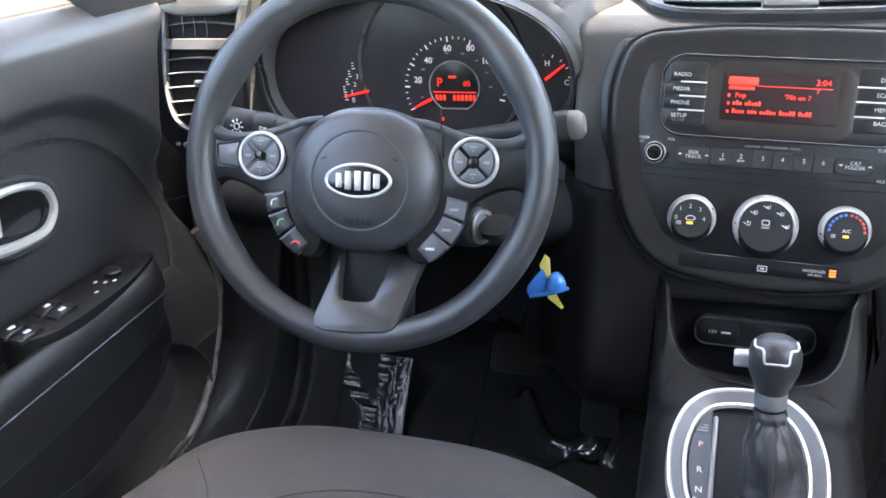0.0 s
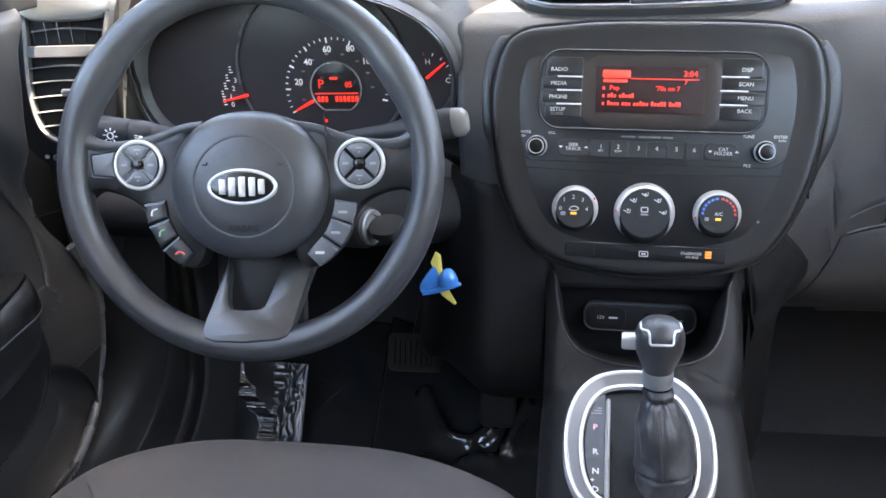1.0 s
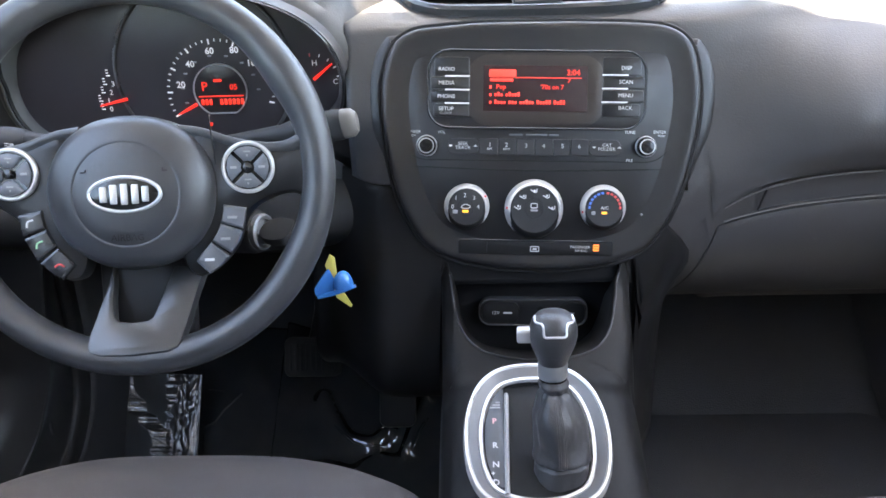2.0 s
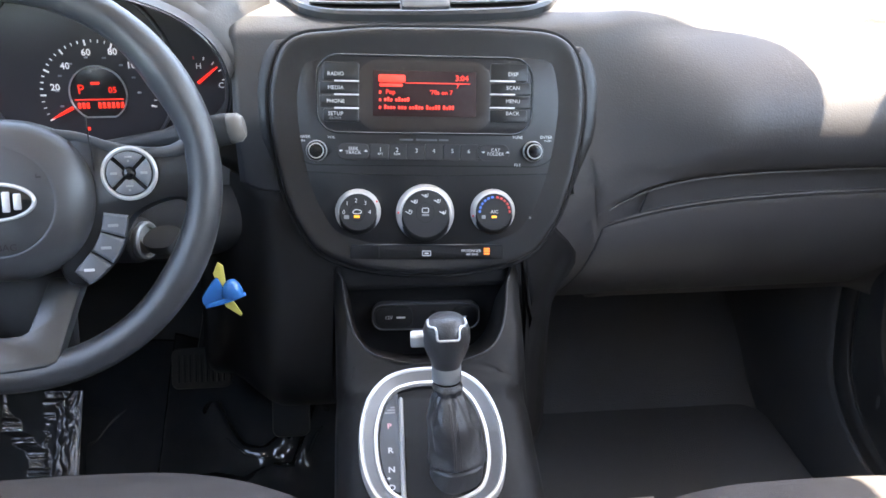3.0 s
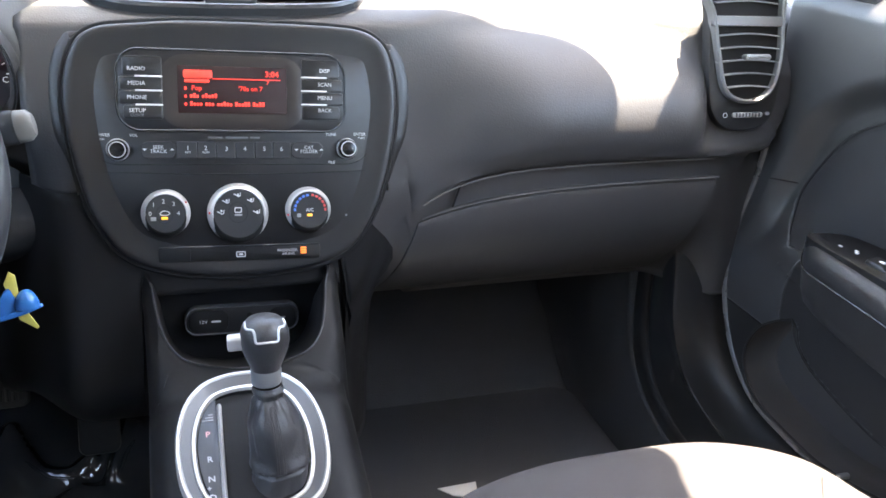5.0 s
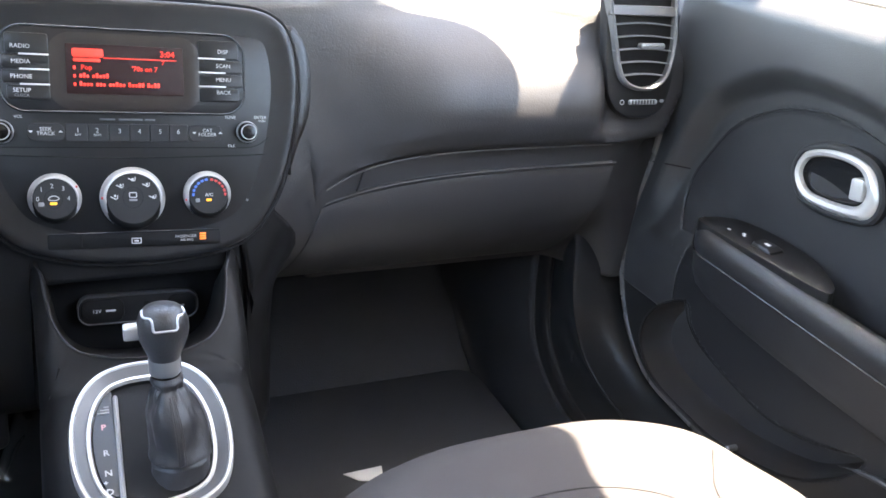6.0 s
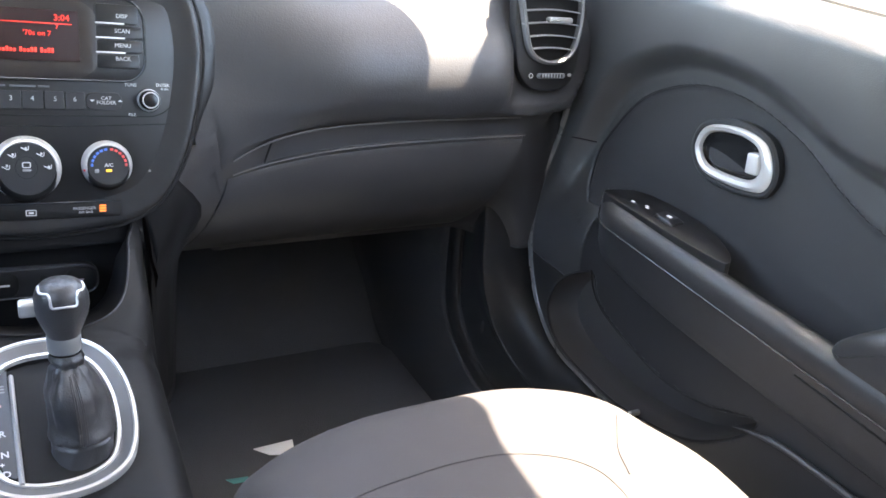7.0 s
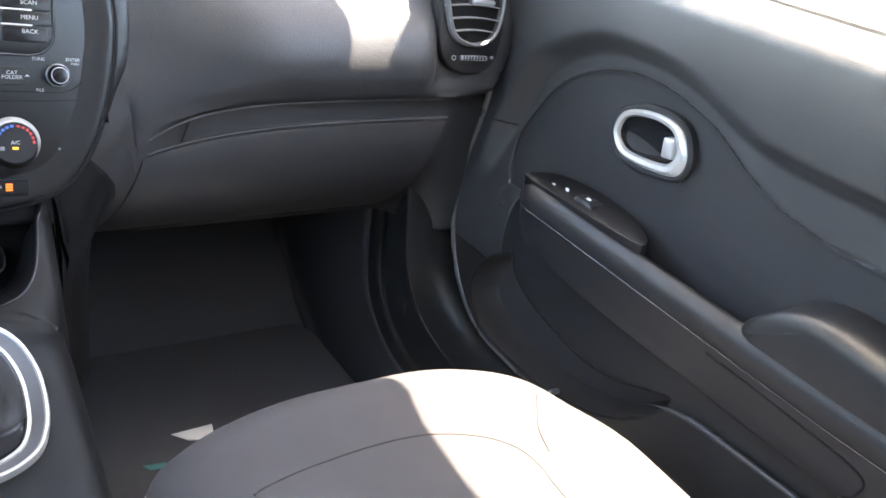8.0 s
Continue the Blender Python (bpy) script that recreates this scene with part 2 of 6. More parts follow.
# ---- the setting: ground outside, body shell, floor, roof ----
def build_shell():
    bm = bmesh.new()
    for x, y in ((-1, -1), (1, -1), (1, 1), (-1, 1)):
        bm.verts.new((x * 900, y * 900, -0.38))
    bm.faces.new(bm.verts)
    tagged(part("ground", bm, PAVING), "pale sunlit concrete ground of a car park", "ground", kind="structure")

    floor = part("floor", box(FLAT, -0.78, 0.78, -1.9, 0.62, -0.04, 0.0, 0.004), CARPET)
    tagged(floor, "black carpeted cabin floor of the car", "floor", kind="structure")
    bm = box(FLAT, -0.78, 0.78, 0.60, 0.64, -0.04, 0.82, 0.004)
    tagged(part("wall_front", bm, CARPET), "black carpeted bulkhead ahead of the footwells", "wall", kind="structure")
    m = pose(0, 0.40, 0.10, 38, 0, 0)
    tagged(part("wall_toe_board", box(m, -0.76, 0.76, -0.16, 0.25, -0.02, 0.0, 0.004), CARPET), "sloping black carpeted toe board", "wall", kind="structure")
    for s, nm in ((-1, "wall_sill_driver"), (1, "wall_sill_passenger")):
        bm = box(FLAT, min(s * 0.668, s * 0.76), max(s * 0.668, s * 0.76), 0.07, 0.60, 0.0, 0.62, 0.006)
        # passenger's side paler, driver's darker: evens out the light by colour
        tagged(part(nm, bm, FELT if s > 0 else DARK), "dark felt kick panel beside the footwell", "wall", kind="structure")
        tagged(part(nm.replace('sill', 'inner'), box(FLAT, min(s * (0.755 if s > 0 else 0.782), s * 0.80), max(s * (0.755 if s > 0 else 0.782), s * 0.80), -1.02, 0.62, 0.0, 0.78, 0.006), DARK), 'dark inner panel behind the door trim', 'wall', kind='structure')
        bm = box(FLAT, min(s * 0.80, s * 0.86), max(s * 0.80, s * 0.86), -2.0, 0.62, -0.1, 0.80, 0.006)
        tagged(part(nm.replace("sill", "outer"), bm, BODY), "painted outer skin of the car side", "wall", kind="structure")
        bm = box(FLAT, min(s * 0.72, s * 0.80), max(s * 0.72, s * 0.80), -2.0, -1.02, 0.0, 0.90, 0.006)
        tagged(part(nm.replace("sill", "rear"), bm, DARK), "dark rear side trim of the cabin", "wall", kind="structure")
        # A, B and rear pillars
        a = smooth_loop([(s * 0.693, -0.076, 1.355), (s * 0.698, -0.056, 1.31), (s * 0.7205, 0.033, 1.10), (s * 0.7445, 0.12, 0.90), (s * 0.762, 0.18, 0.78)], 16, False)
        tagged(part(nm.replace("wall_sill", "pillar_front"), tube(a, 0.050, 14), LINER), "grey windscreen pillar", "pillar", kind="structure")
        a = [(s * 0.76, -0.98, 0.70), (s * 0.72, -1.0, 1.0), (s * 0.63, -1.02, 1.34)]
        tagged(part(nm.replace("wall_sill", "pillar_middle"), tube(a, 0.05, 10), LINER), "grey middle door pillar", "pillar", kind="structure")
        a = [(s * 0.76, -1.95, 0.70), (s * 0.62, -1.95, 1.34)]
        tagged(part(nm.replace("wall_sill", "pillar_rear"), tube(a, 0.09, 10), LINER), "grey rear pillar", "pillar", kind="structure")
    # out of view: closes the rear so no light enters from behind
    bm = box(FLAT, -0.80, 0.80, -2.02, -1.96, -0.04, 1.34, 0.006)
    tagged(part("wall_rear", bm, DARK), "unseen dark rear wall, windowless to keep light out", "wall", kind="structure")
    # windscreen
    bm = bmesh.new()
    for x, y, z in ((-0.70, 0.60, 0.85), (0.70, 0.60, 0.85), (0.57, 0.085, 1.325), (-0.57, 0.085, 1.325)):
        bm.verts.new((x, y, z))
    bm.faces.new(bm.verts)
    pane = tagged(thicken(part("window_3", bm, GLASS), 0.004), "clear sloping windscreen", "window", kind="structure")
    pane.visible_shadow = False
    # roof with rounded front corners
    out = [Vector(p) for p in ((0.0, 0.074), (0.29, 0.076), (0.44, 0.074), (0.535, 0.057), (0.583, 0.022), (0.604, -0.03), (0.610, -0.18), (0.606, -0.32), (0.585, -0.48), (0.60, -1.2), (0.60, -2.0))]
    half = smooth_loop(out, 40, False)
    loop = half + [Vector((-p.x, p.y)) for p in reversed(half)][:-1]
    tagged(part("ceiling", plate(FLAT, loop, 1.31, 1.37, 0.015), LINER), "pale grey cloth headliner under the roof", "ceiling", kind="structure")


build_shell()

# ---- dashboard ----
MP = pose(0.0037, 0.0, 0.645, 72, 0, 0) @ pose(0, 0, 0, 0, 0, -2.1)
MC = pose(-0.01, -0.235, 0.431, 18, 0, 0)
MW = pose(-0.385, -0.154, 0.674, 70.65, 0, 6.97) @ pose(0, 0, 0, 0, 0, -1.7)


def crease_top(x):
    return 0.613 - 0.055 * math.exp(-(x - 0.2) / 0.06)


def crease_low(x):
    return 0.588 - 0.040 * math.exp(-(x - 0.2) / 0.10)


def roll_under(x, z):
    """The passenger's lower dash, lid and all, curves away below."""
    return 0.13 * clampf(1 - (z - 0.395) / (crease_low(max(x, 0.204)) - 0.395)) ** 2.3


def dash_face(x, z):
    """How far ahead the rear face of the dashboard lies."""
    panel_y = (z - 0.645) * 0.325 + 0.010 + 0.35 * max(0.0, z - 0.765)
    zc = crease_top(max(x, 0.2))
    step = 0.010 * ease(0.20, 0.27, x)
    pas = -0.026 + 0.105 * clampf((z - 0.655) / 0.110) ** 2.0 + 0.020 * clampf((0.655 - z) / 0.042) ** 1.6
    if z < zc:
        pas = -0.004 + step
    x1 = 0.155 + (z - 0.438) * 0.35
    k = ease(0.575, 0.66, z)  # tucks in behind the centre panel, then swells slowly
    w = ease((x1 - 0.06) * (1 - k) + 0.186 * k, x1 * (1 - k) + 0.36 * k, x)
    y = panel_y * (1 - w) + pas * w
    y += 6.0 * max(0.0, 0.435 - z) ** 1.5 * 2.2 * w * ease(0.24, 0.20, x)
    y += roll_under(x, z) * ease(0.135, 0.18, x) * (1 - 0.85 * ease(0.606, 0.70, x))
    y += 0.085 * ease(-0.165, -0.255, x) * ease(0.69, 0.60, z)
    q = ease(0.560, 0.590, x) * ease(zc - 0.002, zc + 0.03, z)  # flatter where the end vent stands in it
    y = y * (1 - q) + max(y, 0.016 + (z - 0.73) * 0.21) * q
    q = ease(0.49, 0.575, x) * ease(0.70, 0.745, z)  # fuller beside the end vent
    y = y * (1 - q) + min(y, 0.020 + (z - 0.73) * 0.60) * q
    xe = 0.672 + 0.5 * max(0.0, z - 0.587)
    q = ease(xe - 0.006, xe + 0.014, x)
    high = y * (1 - q) + 0.075 * q
    low = y + max(0.0, 0.041 - y) * ease(0.612, 0.712, x)  # below, the end falls back smoothly to the door
    q = ease(0.585, 0.640, z)
    return low * (1 - q) + high * q


def build_dashboard():
    dash = thing("dashboard", (0.1, 0.1, 0.4), "dark grey grained plastic dashboard spanning the cabin", "dashboard")
    xs = [-0.205 + 0.95 * i / 112 for i in range(113)]
    vs = [i / 74 for i in range(75)]

    def skin(x, v):
        if v < 0.72:
            f = v / 0.72
            low = 0.37 + 0.235 * ease(0.150, 0.145, x)
            z = low + f * (0.765 - low)
            if x > 0.2:  # two rows meet at the fold above the glove box
                zc = crease_top(x)
                z = 0.385 + (zc - 0.0006 - 0.385) * min(1, f / 0.6) if f <= 0.6 else zc + (0.765 - zc) * (f - 0.605) / 0.395
            return Vector((x, dash_face(x, z), z))
        f = (v - 0.72) / 0.28
        y0 = dash_face(x, 0.765)
        lay = ease(0.26, 0.20, x)  # lies flatter between the panel and the centre vents
        k = 0.05 + 0.04 * lay
        return Vector((x, y0 + k * f + (0.62 - y0 - k) * f ** 2.2, 0.765 + 0.045 * (1 - (1 - f) ** (2.2 - 0.5 * lay)) + 0.02 * f))
    thicken(part("pad", sheet(skin, xs, vs), DASH, dash, "grained grey dash pad", sharp=50), 0.003)

    def cheek_at(x, v):
        low = 0.25 + 0.246 * ease(-0.112, -0.100, x) * ease(0.122, 0.108, x)  # open above the bin
        z = low + (0.61 - low) * v
        return Vector((x, dash_face(x, max(z, 0.37 + 0.065 * ease(0.06, 0.11, x))) + 0.0015 - 0.0055 * ease(0.128, 0.142, x) * ease(0.60, 0.57, z) + 0.22 * clampf((0.40 - z) / 0.15) ** 1.6 * ease(0.12, 0.06, x), z))
    cheek = sheet(lambda u, v: cheek_at(-0.265 + (0.423 + 0.044 * clampf((0.36 * v - 0.154) / 0.19) * ease(0.90, 0.70, v) - 0.020 * ease(0.70, 0.95, v)) * u, v), [i / 60 for i in range(61)], [i / 20 for i in range(21)])
    thicken(part("lower_cheek", cheek, CONSOLE, dash, "black lower centre trim", sharp=50), 0.003)
    # the fold line above the glove box is painted paler, as if it caught the light
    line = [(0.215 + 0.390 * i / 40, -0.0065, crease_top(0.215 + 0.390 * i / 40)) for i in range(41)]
    part("edge", tube(line, 0.0010, 6), GLINT, dash, "thin fold line, paler for its highlight")
    part("joint", tube([(0.2615, -0.001, crease_top(0.262) - 0.001), (0.253, -0.001, crease_low(0.253))], 0.0012, 6), EMBOSS, dash)

    # around the instruments: a hooded oval opening
    n = 72

    def oval(k, y, hood=0.0, lip=0.0):
        out = []
        for i in range(n):
            a = 2 * math.pi * i / n
            c, s = math.cos(a), math.sin(a)
            e = 2 / 2.35
            x = -0.397 + (0.184 if c > 0 else 0.192) * k * math.copysign(abs(c) ** e, c)
            z = 0.715 + 0.104 * k * math.copysign(abs(s) ** e, s)
            back = 0.075 * ease(-0.44, -0.580, x)
            out.append(Vector((-0.065 + (x + 0.065) * (1 + back), y - hood * max(0, s) ** 0.7 + lip + back, 0.93 + (z - 0.93) * (1 + back))))
        return out

    def frame_loop(x0, x1, z0, z1, y0, y1):
        out = []
        for i in range(n):
            a = 2 * math.pi * i / n
            c, s = math.cos(a), math.sin(a)
            q = max(abs(c), abs(s))
            x = (x0 + x1) / 2 + (x1 - x0) / 2 * c / q
            z = (z0 + z1) / 2 + (z1 - z0) / 2 * s / q
            out.append(Vector((x, y0 + (y1 - y0) * (z - z0) / (z1 - z0) + 0.050 * ease(-0.45, -0.60, x), z)))
        return out
    loops = [oval(0.97, 0.128), oval(0.99, 0.06, 0.03), oval(1.01, 0.042, 0.038), oval(1.035, 0.036, 0.036), oval(1.06, 0.042, 0.025)]
    # sunlight is put into the colour: left half paler, right half plain dash plastic
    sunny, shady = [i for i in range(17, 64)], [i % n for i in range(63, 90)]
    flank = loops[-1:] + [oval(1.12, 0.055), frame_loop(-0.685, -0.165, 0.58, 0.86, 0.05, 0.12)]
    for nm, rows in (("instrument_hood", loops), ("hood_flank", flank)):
        for side, mat, label in ((sunny, SUNLIT_DASH, "grey hood round the instruments, painted paler for sunlight"), (shady, DASH, "dark grey hood beside the centre panel")):
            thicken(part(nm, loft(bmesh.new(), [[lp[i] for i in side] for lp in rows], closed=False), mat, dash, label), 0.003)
    part("hood_edge", loft(bmesh.new(), [oval(1.012, 0.0405, 0.0385), oval(1.02, 0.0345, 0.0385), oval(1.03, 0.0352, 0.037)]), FRAME, dash)
    # driver's top pad, knee panel, side ends
    top = sheet(lambda u, v: Vector((-0.78 + 0.60 * u, 0.11 + 0.14 * ease(0.58, 0.30, u) * (1 - v) + 0.51 * v, 0.845 - 0.05 * (1 - v) ** 3)), [i / 10 for i in range(11)], [i / 10 for i in range(11)])
    # paler here too, as if the sun lay on it
    thicken(part("top_pad", top, SUNLIT_DASH, dash), 0.004)

    def knee(u, v):
        z = 0.505 + 0.105 * v
        x = -0.70 + 0.60 * u
        return Vector((x, 0.10 - 0.07 * math.sin(math.pi * min(1, v * 0.9 + 0.1)) ** 0.8 - 0.03 * (1 - abs(2 * u - 1)), z))
    thicken(part("knee_panel", sheet(knee, [i / 20 for i in range(21)], [i / 14 for i in range(15)]), DARK, dash, "dark lower panel under the steering column"), 0.004)
    part("underside", box(FLAT, -0.66, 0.66, 0.16, 0.60, 0.500, 0.508, 0.003), DARK, dash)
    for s in (-1, 1):
        near = 0.640 if s > 0 else 0.668
        # driver's end takes the sun-paled colour, passenger's the plain one
        part("end_panel", box(FLAT, min(s * near, s * 0.78), max(s * near, s * 0.78), 0.064 if s > 0 else 0.130, 0.12 if s > 0 else 0.16, 0.63 if s > 0 else 0.50, 0.79 if s > 0 else 0.86, 0.01), DASH if s > 0 else SUNLIT_DASH, dash)

    # glove box lid
    lid = thing("glove_box", (0.38, 0.0, 0.40), "dark plastic glove box lid, closed, under the dashboard", "glove box")

    def face(u, v):
        z0, z1 = 0.404, 0.0
        xl = 0.160 + 0.044 * v
        xr = 0.599 + 0.022 * v
        x = xl + (xr - xl) * u
        z1 = crease_low(max(x, 0.204)) - 0.0015
        z = z0 + (z1 - z0) * v
        edge = min(ease(0, 0.02, u), ease(0, 0.02, 1 - u), ease(0, 0.03, 1 - v), ease(0, 0.03, v))
        y = 0.008 - 0.014 * edge + roll_under(x, z)
        return Vector((x, y, z))
    us = [0, 0.004, 0.01, 0.018, 0.03] + [0.05 + 0.9 * i / 22 for i in range(23)] + [0.97, 0.982, 0.99, 0.996, 1]
    vs = [i / 22 for i in range(20)] + [0.90, 0.93, 0.955, 0.975, 0.99, 1]
    # the lid's lip has its highlight in the colour as well
    part("lip", tube([(0.215 + 0.402 * i / 40, -0.0065, crease_low(0.215 + 0.402 * i / 40)) for i in range(41)], 0.0010, 6), GLINT, lid, "thin upper lip, paler for its highlight")
    thicken(part("lid", sheet(face, us, vs), DASH, lid, "grained closed lid"), 0.003)


build_dashboard()


def build_instruments():
    g = thing("instrument_cluster", (-0.38, 0.13, 0.62), "black instrument cluster with white dials and red lit displays", "gauge cluster")
    m = pose(-0.38, 0.128, 0.70, 90, 0, 0)
    part("face", plate(m, rrect(-0.032, 0.015, 0.47, 0.26, 0.10, 8), -0.012, 0.0, 0.002), CLUSTER, g)
    part("dial_ring", tube(lift(m, ellipse(-0.0120, 0.0085, 0.1090, n=72), 0.002), 0.0022, 8, closed=True), EDGE, g)
    cx, cz = 0.0055, -0.014  # middle of the speed dial
    lo = [Vector((cx + 0.0335 * math.cos(a), cz + 0.0335 * max(math.sin(a), -0.86))) for a in [2 * math.pi * i / 48 for i in range(48)]]
    part("display_ring", ring(m, lo, 0.0016, 0.001, 0.004, 0.0005), SILVER, g)
    part("display", plate(m, inset(lo, 0.0016), 0.001, 0.002, 0.0003), WINDOW, g)
    words("P", m, cx - 0.019, cz + 0.005, 0.016, RED_LIT, g, 0.0026)
    words("05", m, cx + 0.017, cz + 0.004, 0.010, RED_LIT, g, 0.0026)
    bar(m, cx - 0.007, cx + 0.003, cz + 0.011, cz + 0.014, 0.002, 0.0026, RED_LIT, g)
    bar(m, cx - 0.028, cx + 0.028, cz - 0.0075, cz - 0.0063, 0.002, 0.0026, RED_LIT, g)
    for u0 in (-0.0255, -0.0205, -0.0155, -0.0020, 0.0032, 0.0084, 0.0136, 0.0188, 0.0240):
        bar(m, cx + u0, cx + u0 + 0.0036, cz - 0.0175, cz - 0.0105, 0.002, 0.0026, RED_LIT, g)
    for i in range(33):
        a = radians(205 - 217 * i / 32)
        long = i % 4 == 0
        r0, r1 = (0.0600, 0.0665) if long else (0.0632, 0.0665)
        mm = m @ Matrix.Translation((cx, cz - 0.0035, 0)) @ Matrix.Rotation(a, 4, "Z")
        bar(mm, r0, r1, -0.0009 if long else -0.0005, 0.0009 if long else 0.0005, 0.0, 0.0012, LIT_PRINT, g, "tick")
    for text, u, v in (("20", -0.0425, -0.006), ("40", -0.0275, 0.0188), ("60", -0.0015, 0.0342), ("80", 0.0285, 0.0345), ("100", 0.0500, 0.0185)):
        words(text, m, u, v, 0.0108, LIT_PRINT, g, 0.0012, bold=0.0002)
    for i in range(9):
        a = radians(200 - 25 * i)
        bar(m, cx + 0.047 * math.cos(a) - 0.0022, cx + 0.047 * math.cos(a) + 0.0022, cz + 0.043 * math.sin(a) - 0.001, cz + 0.043 * math.sin(a) + 0.001, 0.0, 0.0012, DIM, g)
    needle = [m @ Vector((cx + r * math.cos(radians(207)), cz + r * math.sin(radians(207)), 0.006)) for r in (0.034, 0.050, 0.062)]
    part("needle", tube(needle, [0.0022, 0.0017, 0.0008], 6), RED_NEEDLE, g)
    # rev counter at one side, temperature at the other
    for i, text in enumerate("01234"):
        v = -0.034 + 0.0104 * i
        u = -0.1345 + (0.0, -0.0012, 0.0038, 0.0078, 0.0135)[i]
        words(text, m, u, v, 0.0090, LIT_PRINT, g, 0.0012)
        for j in range(3):
            bar(m, u - 0.0125, u - (0.008 if j == 0 else 0.0098), v + 0.0035 * j - 0.0005, v + 0.0035 * j + 0.0005, 0.0, 0.0012, LIT_PRINT, g, "tick")
    part("needle", tube([m @ Vector((-0.1455, -0.0285, 0.006)), m @ Vector((-0.1105, -0.0205, 0.006))], [0.001, 0.002], 6), RED_NEEDLE, g)
    words("H", m, 0.1245, 0.0163, 0.0095, LIT_PRINT, g, 0.0012)
    words("C", m, 0.1485, -0.007, 0.0095, LIT_PRINT, g, 0.0012)
    for i in range(5):
        a = radians(95 - 22 * i)
        mm = m @ Matrix.Translation((0.122, -0.004, 0)) @ Matrix.Rotation(a, 4, "Z")
        bar(mm, 0.0285, 0.032, -0.0006, 0.0006, 0.0, 0.0012, REDP if i == 0 else LIT_PRINT, g, "tick")
    part("needle", tube([m @ Vector((0.123, -0.0025, 0.006)), m @ Vector((0.1465, 0.016, 0.006))], [0.002, 0.001], 6), RED_NEEDLE, g)
    bar(m, -0.0155, -0.0105, -0.0585, -0.0545, 0.0, 0.0015, RED_LIT, g)


build_instruments()


def build_side_vent(x0, s):
    """An upright rounded air vent at a dashboard end; s mirrors it."""
    v = thing("air_vent", (x0, 0.05, 0.63), "upright black air vent with grey slats and satin bezel", "air vent", "dashboard end vents")
    m = pose(x0, 0.012 if s > 0 else 0.060, 0.7297 if s > 0 else 0.6905, 78, 0, 0) @ Matrix.Diagonal((0.958, 0.977, 0.958, 1) if s > 0 else (1, 1.10, 1, 1)) @ Matrix.Diagonal((s, 1, 1, 1))
    if s < 0:  # stands deeper, below the windscreen
        m = Matrix.Translation(EYE) @ Matrix.Scale(1.012, 4) @ Matrix.Translation([-c for c in EYE]) @ m
    # housing, open at the top towards the windscreen
    def crown(pts):
        """The passenger side vent stops short of the dash top."""
        return [(u, t if s < 0 or t < 0.06 else 0.06 + (t - 0.06) * 0.40) for u, t in pts]
    house = smooth_loop(crown([(-0.062, 0.150), (-0.062, 0.070), (-0.059, 0.0), (-0.052, -0.055), (-0.030, -0.081), (0.020, -0.083), (0.050, -0.066), (0.062, -0.010), (0.062, 0.060), (0.056, 0.150), (0.0, 0.165)]), 72)
    if s < 0:  # reaches out to the door
        house = [Vector((p.x + 0.018 * ease(0.045, 0.060, p.x), p.y)) for p in house]
    else:
        house = smooth_loop(crown([(-0.058, 0.150), (-0.056, 0.070), (-0.053, 0.0), (-0.0513, -0.020), (-0.0449, -0.056), (-0.026, -0.078), (0.0035, -0.0852), (0.033, -0.0807), (0.0517, -0.063), (0.062, -0.0164), (0.062, 0.060), (0.056, 0.150), (0.0, 0.165)]), 72)
    part("housing", plate(m, house, -0.006, 0.010, 0.005), FASCIA, v)
    hole = smooth_loop(crown([(-0.066, 0.130), (-0.057, 0.060), (-0.046, 0.010), (-0.034, -0.030), (-0.012, -0.046), (0.020, -0.047), (0.044, -0.030), (0.054, 0.010), (0.052, 0.065), (0.045, 0.130), (-0.01, 0.138)]), 72)
    # floor of the duct painted as dark as its shade
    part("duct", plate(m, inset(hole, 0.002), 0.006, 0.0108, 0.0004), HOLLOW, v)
    part("bezel", ring(m, hole, 0.0055, 0.006, 0.021, 0.0025), MATT_RING, v, "satin grey bezel")
    part("bar", loft(bmesh.new(), [[m @ Vector((-0.056 + 0.106 * j / 8, 0.054 + a, 0.014 + b + 0.004 * math.sin(math.pi * j / 8))) for a, b in ((-0.0065, 0), (-0.0055, 0.005), (0.0055, 0.005), (0.0065, 0))] for j in range(9)]), MATT_RING, v, "grey cross bar")
    for i, z in enumerate((0.036, 0.020, 0.0035, -0.013, -0.029, 0.076)):
        half = 0.0475 - (0.0 if z > 0 else 0.32 * -z)
        path = [m @ Vector((-half - (0.004 if z > 0.05 else 0.0) + (-z * 0.06 + 0.003) + 2 * half * j / 10, z + 0.003 * math.sin(math.pi * j / 10), 0.0135)) for j in range(11)]
        part("slat", tube(path, 0.0009, 6, flat=5.0), BRUSHED, v)
    for j in range(6 if s < 0 else 0):
        part("vane", tube([m @ Vector((-0.045 + 0.017 * j, 0.061, 0.0115)), m @ Vector((-0.042 + 0.017 * j, 0.086, 0.0115))], 0.0008, 5), FRAME, v)
    if s < 0:
        # pale cap stands for the sunlit dash top over the driver's vent
        part("cap", plate(m, smooth_loop([(-0.064, 0.122), (-0.060, 0.092), (0.0, 0.086), (0.046, 0.091), (0.052, 0.122), (0.0, 0.140)], 40), 0.008, 0.024, 0.006), BRUSHED, v, "upper cap, pale grey to stand for sunlight on it")
    part("tab", plate(m, rrect(0.0145 if s > 0 else -0.012, 0.0095, 0.040, 0.008, 0.0039, 4), 0.012, 0.021, 0.002), BRUSHED, v, "grey direction tab")
    w = part("shutter_wheel", plate(m, rrect(0.010, -0.0635, 0.047, 0.007, 0.003, 4), 0.008, 0.0135, 0.002), BRUSHED, v, "grey thumb wheel")
